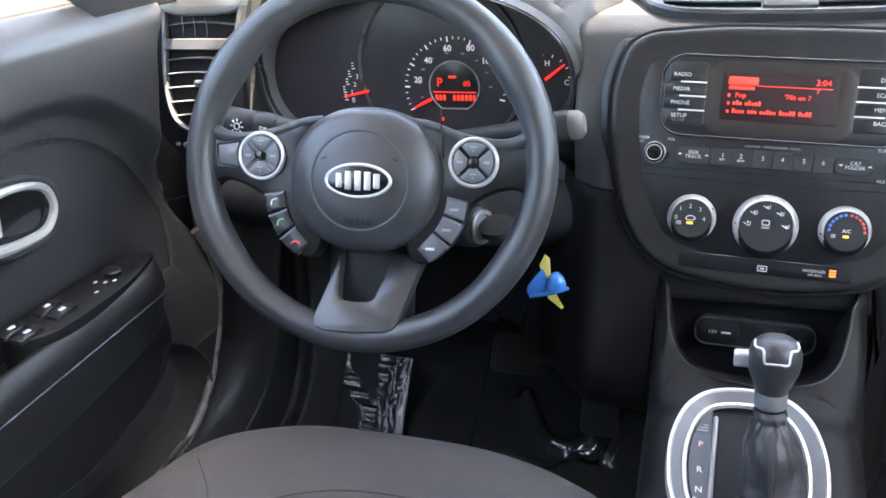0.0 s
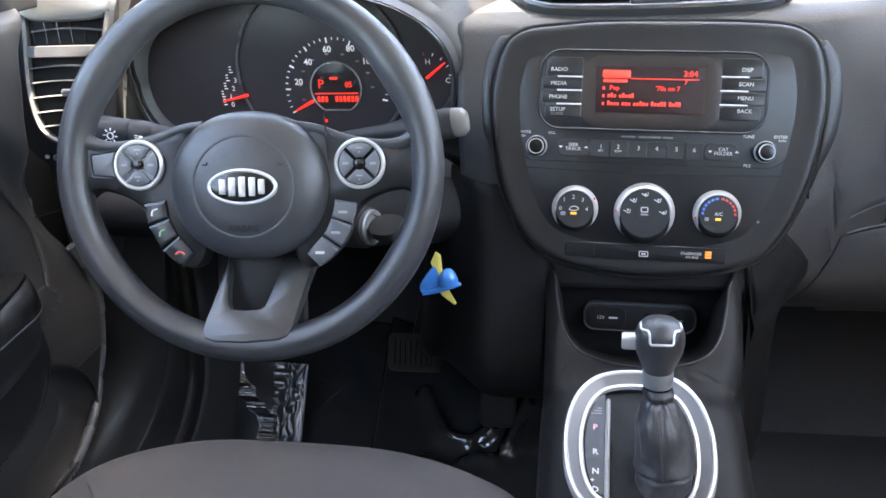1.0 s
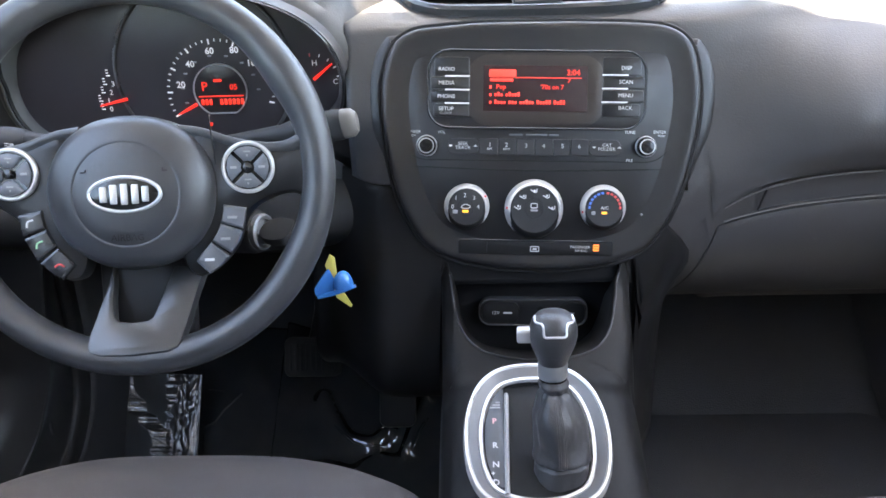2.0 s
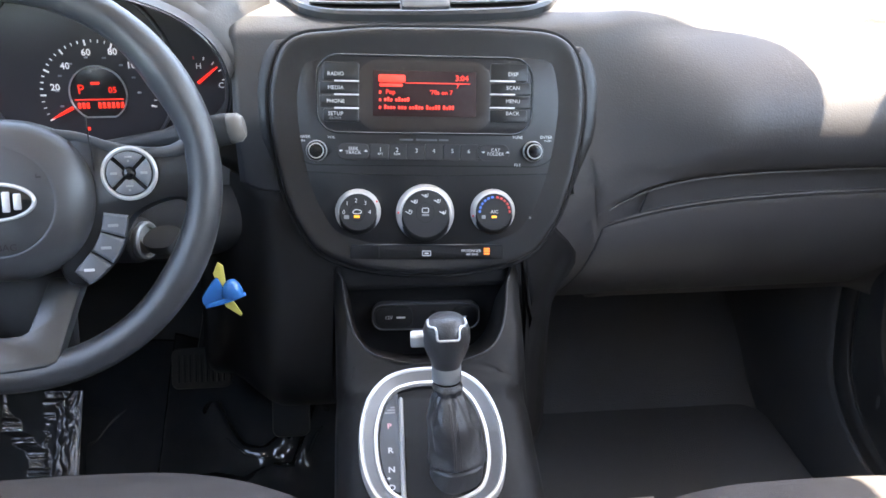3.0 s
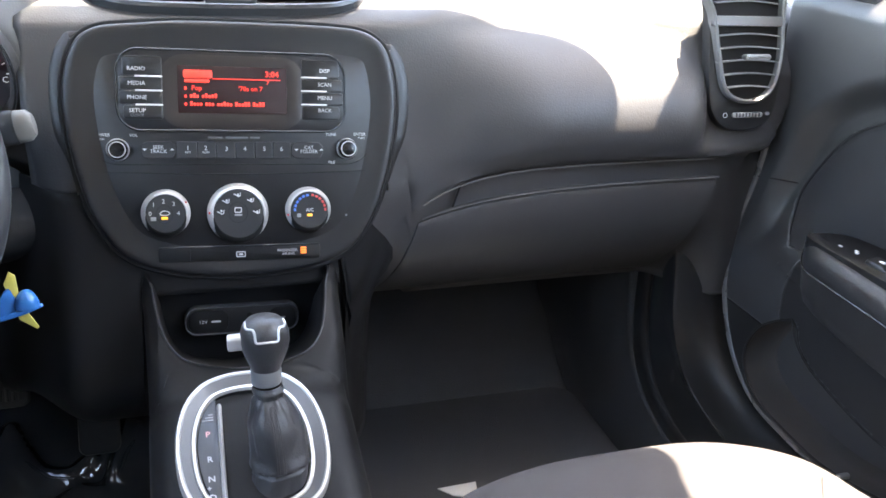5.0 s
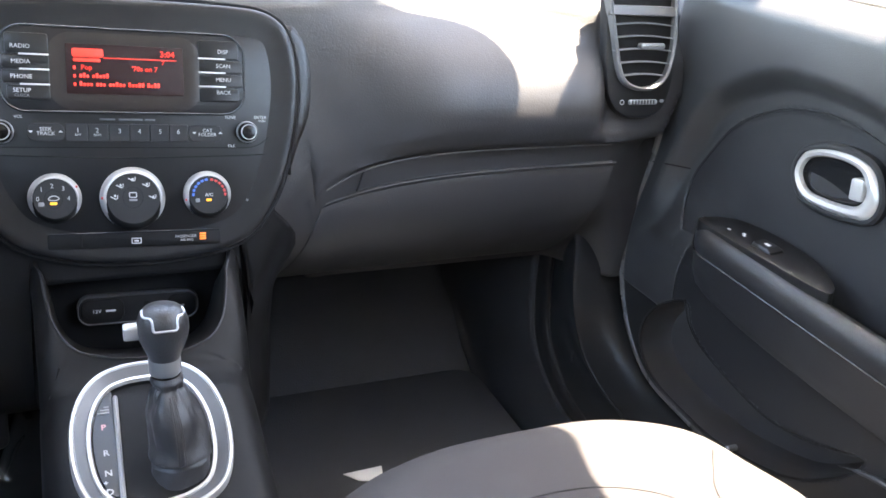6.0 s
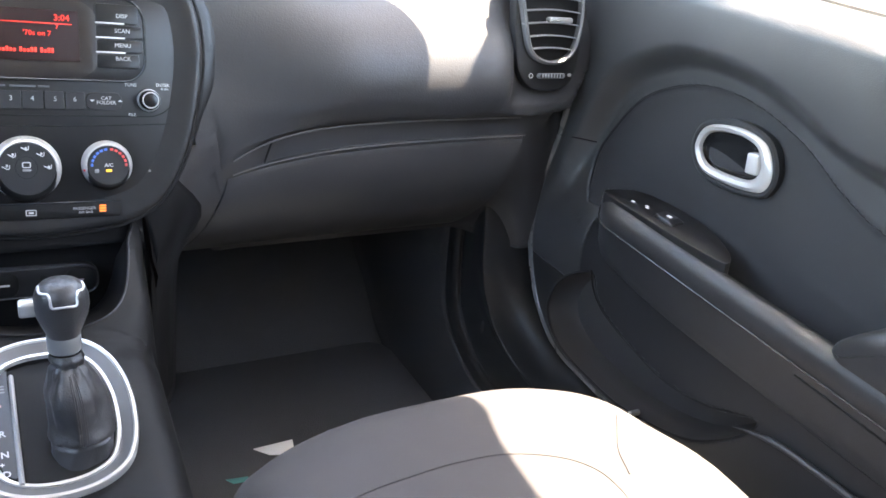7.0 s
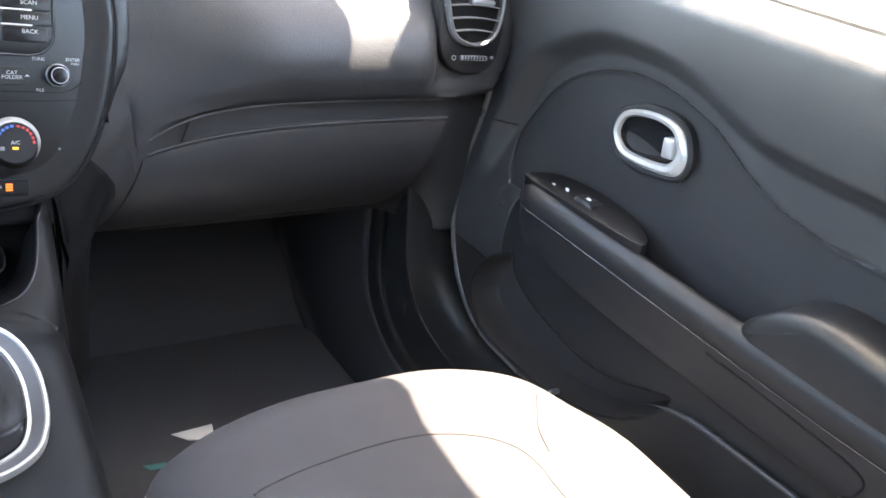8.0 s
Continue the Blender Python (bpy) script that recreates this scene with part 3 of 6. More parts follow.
    for j in range(8):
        bar(m, -0.009 + 0.005 * j, -0.0075 + 0.005 * j, -0.066, -0.061, 0.013, 0.0142, FRAME, w, "rib")
    part("mark", ring(m, ellipse(-0.0235, -0.0635, 0.0034, n=16), 0.0008, 0.0095, 0.0106, 0.0002), PRINT, v)
    part("mark", plate(m, ellipse(0.0425, -0.0625, 0.0036, 0.0024, 12), 0.0095, 0.0106, 0.0002), DIM, v)
    return v


build_side_vent(0.6275, 1)
build_side_vent(-0.690, -1)


def build_top_vents():
    v = thing("centre_vents", (0.01, 0.10, 0.77), "wide black centre air vents sunk in the dash top", "air vent")
    m = pose(0.009, 0.090, 0.7915, 24, 0, 0)
    lo = smooth_loop([(-0.163, 0.06), (-0.150, 0.0), (-0.128, -0.022), (-0.09, -0.031), (0.0, -0.034), (0.09, -0.031), (0.128, -0.022), (0.150, 0.0), (0.163, 0.06), (0.0, 0.075)], 72)
    part("well", plate(m, inset(lo, 0.004), -0.004, 0.006, 0.001), GLOSS, v)
    part("bezel", ring(m, lo, 0.0080, -0.02, 0.0095, 0.003), FRAME, v, "satin dark bezel")
    for s in (-1, 1):
        for i in range(4):
            y = -0.014 + 0.016 * i
            part("slat", tube([m @ Vector((s * (0.028 + 0.10 * j / 6), y + 0.004 * (j / 6) ** 2, 0.009)) for j in range(7)], 0.0016, 6, flat=3.0), DARK, v)
    part("centre_block", box(m, -0.027, 0.027, -0.026, 0.05, 0.004, 0.012, 0.003), DARK, v)


build_top_vents()


# ---- centre stack ----
MH = MP @ Matrix.Translation((-0.0006, 0.0022, 0))  # the dials' plane


def knob(parent, name, u, v, r, label):
    """A heater dial: silver collar, black face, icons on it; a dark cover below stands for the collar's shade."""
    n = 48
    col = part(name, loft(bmesh.new(), [lift(MH, ellipse(u, v, r * k, n=n), h) for k, h in ((1.05, 0.003), (1.04, 0.0060), (0.985, 0.0105), (0.92, 0.0140), (0.87, 0.0152), (0.85, 0.0150), (0.84, 0.0120))]), SILVER, parent, label)
    part("face", loft(bmesh.new(), [lift(MH, ellipse(u, v, r * 0.845, n=n), 0.008), lift(MH, ellipse(u, v, r * 0.84, n=n), 0.0150), lift(MH, ellipse(u, v, r * 0.82, n=n), 0.0162)], cap0=True, cap1=True), DARK, col)
    # added black cover: makes the collar's lower half look unlit
    part("collar_shade", loft(bmesh.new(), [lift(MH, [Vector((u + r * q * math.cos(a), v + r * q * math.sin(a))) for a, q in [(math.pi * (1.02 + 0.96 * i / 24), 0.835 + (k - 0.835) * math.sin(math.pi * i / 24) ** 0.45) for i in range(25)]], h) for k, h in ((1.07, 0.003), (1.06, 0.0085), (0.99, 0.0130), (0.90, 0.0158), (0.82, 0.0165))], closed=False), CONSOLE, col)
    return col


def arc_marks(parent, u, v, r, a0, a1, n, mat, w=0.0012, h=0.0168):
    for i in range(n):
        a = radians(a0 + (a1 - a0) * i / max(1, n - 1))
        mm = MH @ Matrix.Translation((u, v, 0)) @ Matrix.Rotation(a, 4, "Z")
        bar(mm, r - w, r + w, -abs(radians(a1 - a0)) / n * r * 0.42, abs(radians(a1 - a0)) / n * r * 0.42, h - 0.0008, h, mat, parent)


def build_centre_panel():
    c = thing("centre_stack", (0.0, 0.02, 0.51), "satin black centre console panel with grey rounded frame", "centre console")
    right = [(0.0, 0.1335), (0.060, 0.1340), (0.108, 0.1330), (0.137, 0.1298), (0.1560, 0.1205), (0.1668, 0.1055), (0.1728, 0.0840), (0.1758, 0.0571), (0.1743, 0.0259), (0.1683, -0.0118), (0.1583, -0.0498), (0.1443, -0.0817), (0.1242, -0.1086), (0.0936, -0.1246), (0.0489, -0.1335), (0.0, -0.1362)]
    ctrl = right + [(-u * 0.970, v - 0.006 * ease(0.02, 0.13, u) * ease(0.05, 0.10, v)) for u, v in right[-2:0:-1]]
    out = smooth_loop(ctrl, 140)
    steps = [(0.0, -0.03), (0.0, 0.0020), (0.0006, 0.0040), (0.0020, 0.0056), (0.0042, 0.0065), (0.0075, 0.0066), (0.0115, 0.0061), (0.0160, 0.0055), (0.0210, 0.0051), (0.0260, 0.0048), (0.0300, 0.0046)]
    part("frame", loft(bmesh.new(), [lift(MP, inset(out, d), h) for d, h in steps]), FASCIA, c, "satin black rounded frame")
    part("face", plate(MP, inset(out, 0.0285), -0.01, 0.0045, 0.0004), FASCIA, c)
    part("gap", ring(MP, inset(out, -0.0045), 0.0055, -0.012, -0.001, 0.001), EMBOSS, c, "dark joint round the panel")
    for sg, k in ((-1, 0.948), (1, 1.0)):  # lips that stand out at the frame's sides
        lip = smooth_loop([(sg * u * k, v) for u, v in ((0.150, 0.110), (0.172, 0.122), (0.1850, 0.1105), (0.1930, 0.0950), (0.1975, 0.0710), (0.1976, 0.0457), (0.1933, 0.0158), (0.1811, -0.0150), (0.1690, -0.0450), (0.150, -0.055), (0.140, 0.02))], 66)
        part("side_lip", loft(bmesh.new(), [lift(MP, inset(lip, d), h) for d, h in ((-0.004, -0.05), (-0.001, -0.016), (0.0015, -0.010), (0.006, -0.006), (0.012, -0.0045), (0.020, -0.004))], cap1=True), FASCIA, c)
    seam = rrect(-0.001, 0.0475, 0.300, 0.128, 0.032, 10)
    part("seam", ring(MP, seam, 0.0011, 0.003, 0.0047, 0.0002), EMBOSS, c)
    part("seam", tube([MP @ Vector((-0.155 + 0.31 * i / 20, -0.0225 - 0.004 * math.sin(math.pi * i / 20), 0.0044)) for i in range(21)], 0.0005, 5), EMBOSS, c)
    part("pin_hole", plate(MP, ellipse(0.117, -0.0727, 0.0014, n=10), 0.003, 0.0050, 0.0003), DIM, c)

    # ---- radio ----
    r = thing("car_radio", (0.0, 0.02, 0.63), "black car radio with red lit display and white labelled keys", "car radio")
    shell = rrect(-0.0015, 0.0607, 0.237, 0.0850, 0.024, 10)
    part("bezel", ring(MP, shell, 0.0022, 0.003, 0.0100, 0.0009), FRAME, r)
    part("housing", plate(MP, inset(shell, 0.002), 0.003, 0.0080, 0.0008), FASCIA, r)
    win = rrect(-0.0025, 0.0595, 0.148, 0.0765, 0.024, 8)
    floor_ = rrect(-0.0030, 0.0620, 0.1180, 0.0540, 0.006, 8)
    part("window_recess", loft(bmesh.new(), [lift(MP, win, 0.0084), lift(MP, inset(win, 0.003), 0.0089), lift(MP, floor_, 0.0087), lift(MP, inset(floor_, 0.001), 0.0086)], cap1=True), WINDOW, r, "sloping recess round the display")
    disp = part("display", plate(MP, rrect(-0.0030, 0.0618, 0.1120, 0.0490, 0.001, 2), 0.0086, 0.0096, 0.0002), LCD, r, "dark display with red lit lines")
    bar(MP, -0.0530, -0.0240, 0.0735, 0.0818, 0.0096, 0.0099, RED_LIT, disp)
    bar(MP, -0.0520, -0.0270, 0.0690, 0.0722, 0.0096, 0.0099, RED_LIT, disp)
    bar(MP, -0.0240, 0.0465, 0.0728, 0.0736, 0.0096, 0.0099, RED_LIT, disp)
    words("3:04", MP, 0.0375, 0.0788, 0.0085, RED_LIT, disp, 0.0100, bold=0.0001)
    words("Pop", MP, -0.0400, 0.0632, 0.0068, RED_LIT, disp, 0.0100, bold=0.00008)
    words("'70s on 7", MP, 0.0150, 0.0632, 0.0068, RED_LIT, disp, 0.0100, bold=0.00008)
    words("7", MP, 0.0330, 0.0702, 0.0060, RED_LIT, disp, 0.0100, bold=0.0001)
    rng = random.Random(7)
    for u, v, lengths in ((-0.0525, 0.0632, (1,)), (-0.0525, 0.0552, (1, 3, 5)), (-0.0525, 0.0470, (1, 4, 3, 5, 5, 4))):
        for k in lengths:
            for j in range(k):
                hgt = rng.choice((0.0030, 0.0034, 0.0046))
                bar(MP, u, u + 0.0024, v - 0.0020, v - 0.0020 + hgt, 0.0096, 0.0099, RED_LIT, disp)
                u += 0.0032
            u += 0.0024
    rows = (0.0950, 0.0742, 0.0598, 0.0453, 0.0300)
    for s, names in ((-1, ("RADIO", "MEDIA", "PHONE", "SETUP")), (1, ("DISP", "SCAN", "MENU", "BACK"))):
        for i, text in enumerate(names):
            top, low = rows[i], rows[i + 1]
            u0, u1 = (-0.1165, -0.0740) if s < 0 else (0.0690, 0.1140)
            if i in (0, 3):
                u0, u1 = (u0 + 0.004, u1) if s < 0 else (u0, u1 - 0.004)
            key = part("key", plate(MP, rrect((u0 + u1) / 2, (top + low) / 2 + (0.0016 if s > 0 else 0), u1 - u0, top - low - 0.0012, 0.0025, 3), 0.007, 0.0096, 0.0008), FASCIA, r)
            du = 0.0014 if s > 0 else 0
            words(text, MP, -0.0990 if s < 0 else 0.0940, (0.0815, 0.0668, 0.0525, 0.0392)[i] + 2 * du, 0.0058, PRINT, key, 0.0099)
            if i == 3 and s < 0:
                words("CLOCK", MP, -0.0992, 0.0345, 0.0040, DIM, key, 0.0099)
            if i < 3:
                a0, a1 = ((-0.1005, -0.0738) if s < 0 else (0.0685, 0.0963))
                v = rows[i + 1] + 2 * du
                bar(MP, a0, a1, v - 0.0008, v + 0.0008, 0.009, 0.0105, PRINT, key, "light_bar")
    for u, v, label in ((-0.1198, -0.0008, "volume knob"), (0.1183, 0.0010, "tuning knob")):
        k = part("knob", turned(MP, [(0.0122, 0.003), (0.0120, 0.0060), (0.0102, 0.0075), (0.0098, 0.015), (0.0092, 0.0165), (0.0075, 0.0168)], 40, dx=u, dy=v), GLOSS, r, "black knob with bright rings")
        part("collar", loft(bmesh.new(), [lift(MP, ellipse(u, v, a, n=40), h) for a, h in ((0.0118, 0.0050), (0.0115, 0.0076), (0.0106, 0.0084), (0.0101, 0.0070))]), BRUSHED, k)
        part("rim", loft(bmesh.new(), [lift(MP, ellipse(u, v, a, n=40), h) for a, h in ((0.0084, 0.0165), (0.0082, 0.0174), (0.0075, 0.0174), (0.0072, 0.0165))]), SILVER, k)
    for text, u, v, z in (("POWER", -0.1345, 0.0142, 0.0046), ("PUSH", -0.1360, 0.0100, 0.0032), ("VOL", -0.1039, 0.0140, 0.0042), ("TUNE", 0.1009, 0.0162, 0.0046), ("ENTER", 0.1332, 0.0168, 0.0046), ("PUSH", 0.1351, 0.0128, 0.0032), ("FILE", 0.1015, -0.0142, 0.0044)):
        words(text, MP, u, v, z, PRINT, r, 0.0046)
    for u0, u1 in ((-0.0300, -0.0150), (-0.0117, 0.0116), (0.0135, 0.0240)):
        bar(MP, u0, u1, 0.0114, 0.0134, 0.004, 0.0046, PAD, r)
    edges = [-0.0975, -0.0625, -0.0415, -0.0220, -0.0020, 0.0180, 0.0370, 0.0565, 0.0918]
    texts = (("SEEK", "TRACK"), ("1", "RPT"), ("2", "RDM"), ("3", ""), ("4", ""), ("5", ""), ("6", ""), ("CAT", "FOLDER"))
    for i, (a, b) in enumerate(texts):
        u0, u1 = edges[i] + 0.0003, edges[i + 1] - 0.0003
        lo = rrect((u0 + u1) / 2, -0.0010, u1 - u0, 0.0178, 0.0075 if i in (0, 7) else 0.0012, 4)
        key = part("key", plate(MP, lo, 0.003, 0.0072, 0.0005), DARK, r, sharp=20)
        um = (-0.0800, -0.0507, -0.0326, -0.0113, 0.0077, 0.0282, 0.0463, 0.0760)[i]
        if i in (0, 7):
            words(a, MP, um, 0.0019, 0.0052, PRINT, key, 0.0085)
            words(b, MP, um, -0.0024, 0.0052, PRINT, key, 0.0085)
            for s in (-1, 1):
                part("arrow", plate(MP, [Vector((um + s * 0.0135 - 0.0022, -0.0004 - s * 0.0008)), Vector((um + s * 0.0135 + 0.0022, -0.0004 - s * 0.0008)), Vector((um + s * 0.0135, -0.0004 + s * 0.0013))], 0.008, 0.0086, 0.0001), PRINT, key)
        else:
            words(a, MP, um, 0.0010 if b else 0.0003, 0.0066, PRINT, key, 0.0085)
            if b:
                words(b, MP, um, -0.0035, 0.0034, PRINT, key, 0.0085)

    # ---- heater controls ----
    h = thing("heater_controls", (0.0, -0.03, 0.56), "three round heater dials with silver collars", "heater dials")
    a = knob(h, "fan_dial", -0.0743, -0.0690, 0.0240, "fan dial with silver collar")
    for text, u, v in (("0", -0.0897, -0.0690), ("1", -0.0861, -0.0595), ("2", -0.0764, -0.0563), ("3", -0.0663, -0.0590), ("4", -0.0617, -0.0688)):
        words(text, MH, u, v, 0.0064, PRINT, a, 0.0167)
    part("icon", ring(MH, smooth_loop([(-0.0805, -0.0690), (-0.0775, -0.0660), (-0.0730, -0.0660), (-0.0700, -0.0685), (-0.0725, -0.0708), (-0.0785, -0.0708)], 30), 0.0009, 0.0162, 0.0169, 0.0002), PRINT, a)
    bar(MH, -0.0788, -0.0724, -0.0750, -0.0723, 0.0160, 0.0169, AMBER, a, "lamp")
    bar(MH, -0.0895, -0.0840, -0.0763, -0.0722, 0.0160, 0.0167, DIM, a)
    part("rim", ring(MH, ellipse(-0.0755, -0.0695, 0.0085, 0.0095, 30), 0.0004, 0.016, 0.0168, 0.0001), FRAME, a)
    arc_marks(a, -0.0743, -0.069, 0.0232, 30, 36, 1, REDP, h=0.0130)
    b = knob(h, "air_flow_dial", -0.0004, -0.0705, 0.0310, "air flow dial with silver collar")
    for u, v, t in ((-0.0191, -0.0690, 0), (-0.0134, -0.0573, 1), (-0.0016, -0.0505, 2), (0.0120, -0.0565, 1), (0.0181, -0.0689, 2)):
        part("icon", tube([MH @ Vector((u + x, v + y, 0.0166)) for x, y in ((-0.0036, 0.0012), (-0.0010, -0.0002), (0.0012, -0.0016), (0.0028, -0.0010))], 0.00055, 6), PRINT, b)
        part("icon", plate(MH, ellipse(u + 0.0008, v + 0.0018 - 0.0008 * t, 0.0011, 0.0014, 10), 0.0160, 0.0168, 0.0002), PRINT, b)
        part("icon", tube([MH @ Vector((u + 0.0030, v - 0.0010, 0.0166)), MH @ Vector((u + 0.0033, v + 0.0026, 0.0166))], 0.00045, 6), PRINT, b)
    part("icon", ring(MH, rrect(-0.0010, -0.0665, 0.0078, 0.0058, 0.0015, 3), 0.0010, 0.0160, 0.0168, 0.0002), PRINT, b)
    bar(MH, -0.0048, 0.0030, -0.0727, -0.0706, 0.0160, 0.0167, DIM, b)
    part("rim", ring(MH, ellipse(-0.0010, -0.0690, 0.0100, 0.0110, 30), 0.0004, 0.016, 0.0168, 0.0001), FRAME, b)
    arc_marks(b, -0.0004, -0.0705, 0.0298, 178, 184, 1, REDP, h=0.0130)
    d = knob(h, "temperature_dial", 0.0750, -0.0680, 0.0240, "temperature dial with silver collar")
    arc_marks(d, 0.0755, -0.0680, 0.0165, 178, 100, 6, BLUEP)
    arc_marks(d, 0.0755, -0.0680, 0.0165, 80, 2, 6, REDP)
    words("A/C", MH, 0.0752, -0.0678, 0.0050, PRINT, d, 0.0168, bold=0.0001)
    bar(MH, 0.0722, 0.0778, -0.0745, -0.0720, 0.0160, 0.0169, AMBER, d, "lamp")
    bar(MH, 0.0612, 0.0655, -0.0755, -0.0715, 0.0160, 0.0167, DIM, d)
    arc_marks(d, 0.0750, -0.068, 0.0232, 192, 199, 1, REDP, h=0.0130)

    # ---- lamp strip under the dials ----
    t = thing("indicator_strip", (0.0, -0.04, 0.53), "narrow dark indicator strip with airbag lamp", "indicator panel")
    strip = part("strip", plate(MP, rrect(0.0015, -0.1112, 0.1700, 0.0160, 0.003, 4), 0.003, 0.0082, 0.0008), CONSOLE, t)
    # grey bar drawn for the highlight along the strip's upper edge
    part("edge", tube([MP @ Vector((-0.0825 + 0.168 * i / 20, -0.1034, 0.0080)) for i in range(21)], 0.0011, 6), FRAME, strip)
    part("joint", tube([MP @ Vector((-0.052, -0.1045, 0.0083)), MP @ Vector((-0.052, -0.1185, 0.0083))], 0.0004, 5), EMBOSS, strip)
    part("icon", ring(MP, rrect(0.0007, -0.1125, 0.0098, 0.0060, 0.0008, 3), 0.0009, 0.0081, 0.0088, 0.0001), PRINT, strip)
    bar(MP, -0.0016, 0.0030, -0.1135, -0.1117, 0.0081, 0.0087, PRINT, strip)
    words("PASSENGER", MP, 0.0505, -0.1097, 0.0042, PRINT, strip, 0.0086)
    words("AIR BAG", MP, 0.0515, -0.1136, 0.0036, PRINT, strip, 0.0086)
    for i in range(3):
        bar(MP, 0.0648, 0.0712, -0.1138 + 0.0027 * i, -0.1119 + 0.0027 * i, 0.0078, 0.0090, ORANGE, strip, "lamp")


build_centre_panel()


# ---- floor console and gear lever ----
def build_console():
    c = thing("floor_console", (0.0, -0.3, 0.0), "dark plastic floor console between the seats", "console")

    def top_z(y):
        return 0.431 + 0.325 * (y + 0.235) if y > -0.33 else 0.4001 + 0.06 * (y + 0.33)
    def blended(y):
        """Runs on from the sloping surround of the bin."""
        k = ease(-0.150, -0.188, y)
        return (0.4865 + 0.5577 * (y + 0.092)) * (1 - k) + top_z(y) * k
    ys = [-0.150 - 0.006 * i for i in range(8)] + [-0.200 - 0.021 * i for i in range(30)]
    loops = []
    for y in ys:
        z = blended(y) - 0.002
        w = 0.098
        cx = -0.004
        sec = [(-w - 0.012, 0.0), (-w - 0.008, z * 0.6), (-w - 0.002, z - 0.045), (-w + 0.006, z - 0.016), (-w + 0.022, z - 0.003), (-0.05, z), (0.0, z + 0.001), (0.05, z), (w - 0.022, z - 0.003), (w - 0.006, z - 0.016), (w + 0.002, z - 0.045), (w + 0.008, z * 0.6), (w + 0.012, 0.0)]
        loops.append([Vector((cx + p.x, y, p.y)) for p in smooth_loop(sec, 49, False)])
    part("body", loft(bmesh.new(), loops, closed=False), CONSOLE, c, "dark satin console body")
    # storage bin ahead of the lever: sloping surround with a sunken tray
    mq = pose(0.002, -0.092, 0.487, 29.15, 0, 0)
    hole = smooth_loop([(-0.095, 0.075), (-0.0952, 0.050), (-0.0924, 0.0203), (-0.0879, -0.0051), (-0.0793, -0.0265), (-0.0651, -0.0430), (-0.0418, -0.0523), (-0.0156, -0.0568), (0.0170, -0.0560), (0.0413, -0.0513), (0.0605, -0.0407), (0.0739, -0.0204), (0.0818, 0.0081), (0.0869, 0.0379), (0.090, 0.075), (0.0, 0.078)], 96)
    outer = smooth_loop([(-0.106, 0.088), (-0.106, 0.040), (-0.105, -0.005), (-0.1045, -0.045), (-0.103, -0.076), (-0.085, -0.084), (-0.030, -0.085), (0.030, -0.085), (0.078, -0.084), (0.096, -0.076), (0.0985, -0.045), (0.101, -0.005), (0.104, 0.040), (0.106, 0.088), (0.05, 0.090), (-0.05, 0.090)], 96)
    mouth = lift(mq, inset(hole, 0.003), -0.004)

    def deep(p, f):
        z = 0.392 + (p.z - 0.455) * 1.55
        return Vector((p.x * (1 - 0.04 * f), p.y + (-0.016 - p.y) * f, p.z + (z - p.z) * f))
    def fall(loop, h):
        """The surround rounds off at its sides; below it runs on into the console's body."""
        out = []
        for p in loop:
            a = mq @ Vector((p.x, p.y, h))
            b = mq @ Vector((p.x, p.y, 0.0))
            b.z = blended(b.y) - 0.0012 - float(np.interp(0.098 - abs(b.x + 0.004), [-0.004, -0.002, 0.0015, 0.006, 0.013, 0.022, 0.048], [0.06, 0.045, 0.029, 0.016, 0.0075, 0.003, 0.0]))
            out.append(a.lerp(b, ease(-0.030, -0.078, p.y)))
        return out
    surround = [fall(outer, -0.09), fall(outer, -0.022), fall(inset(outer, 0.002), -0.012), fall(inset(outer, 0.007), -0.005), fall(inset(outer, 0.012), -0.0015), fall([a.lerp(b, 0.45) for a, b in zip(inset(outer, 0.012), hole)], -0.0003), fall([a.lerp(b, 0.85) for a, b in zip(inset(outer, 0.012), hole)], 0.0004), lift(mq, hole, 0.0008), lift(mq, inset(hole, 0.0015), 0.0002), mouth, [deep(p, 0.15) for p in mouth], [deep(p, 0.9) for p in mouth], [deep(p, 1.0) for p in mouth]]
    part("bin", loft(bmesh.new(), surround, cap1=True), CONSOLE, c, "open storage bin")
    part("lip", tube([mq @ Vector((p.x, p.y, 0.0012)) for p in hole if p.y < 0.055], 0.0010, 6), FASCIA, c)
    ms = pose(0.0005, -0.026, 0.4535, 84, 0, 0) @ pose(0, 0, 0, 0, 0, -1.5)
    sp = part("socket_plate", plate(ms, rrect(0, 0, 0.124, 0.0315, 0.0125, 7), -0.01, 0.003, 0.0018), FASCIA, c, "plate with power and audio sockets")
    part("rim", ring(ms, rrect(0, 0, 0.126, 0.0335, 0.0135, 7), 0.0016, -0.004, 0.0042, 0.0007), SLATE, sp)
    part("cap", plate(ms, rrect(-0.0375, 0.0, 0.044, 0.0265, 0.010, 6), 0.002, 0.0052, 0.0012), CONSOLE, sp, "power socket cap")
    words("12V", ms, -0.0435, 0.0, 0.0058, PRINT, sp, 0.0055)
    bar(ms, -0.0345, -0.0245, -0.0010, 0.0010, 0.0050, 0.0056, PRINT, sp)
    words("AUX", ms, 0.008, -0.0085, 0.0048, PRINT, sp, 0.0034)
    part("jack", turned(ms, [(0.0036, 0.002), (0.0036, 0.0040), (0.0019, 0.0041)], 16, dx=0.008, dy=0.0045), EMBOSS, sp)
    part("cap", plate(ms, rrect(0.0445, 0.0, 0.031, 0.0265, 0.010, 6), 0.002, 0.0050, 0.0012), CONSOLE, sp, "audio socket cap")
    bar(ms, 0.0375, 0.0475, -0.0010, 0.0010, 0.0048, 0.0054, DIM, sp)

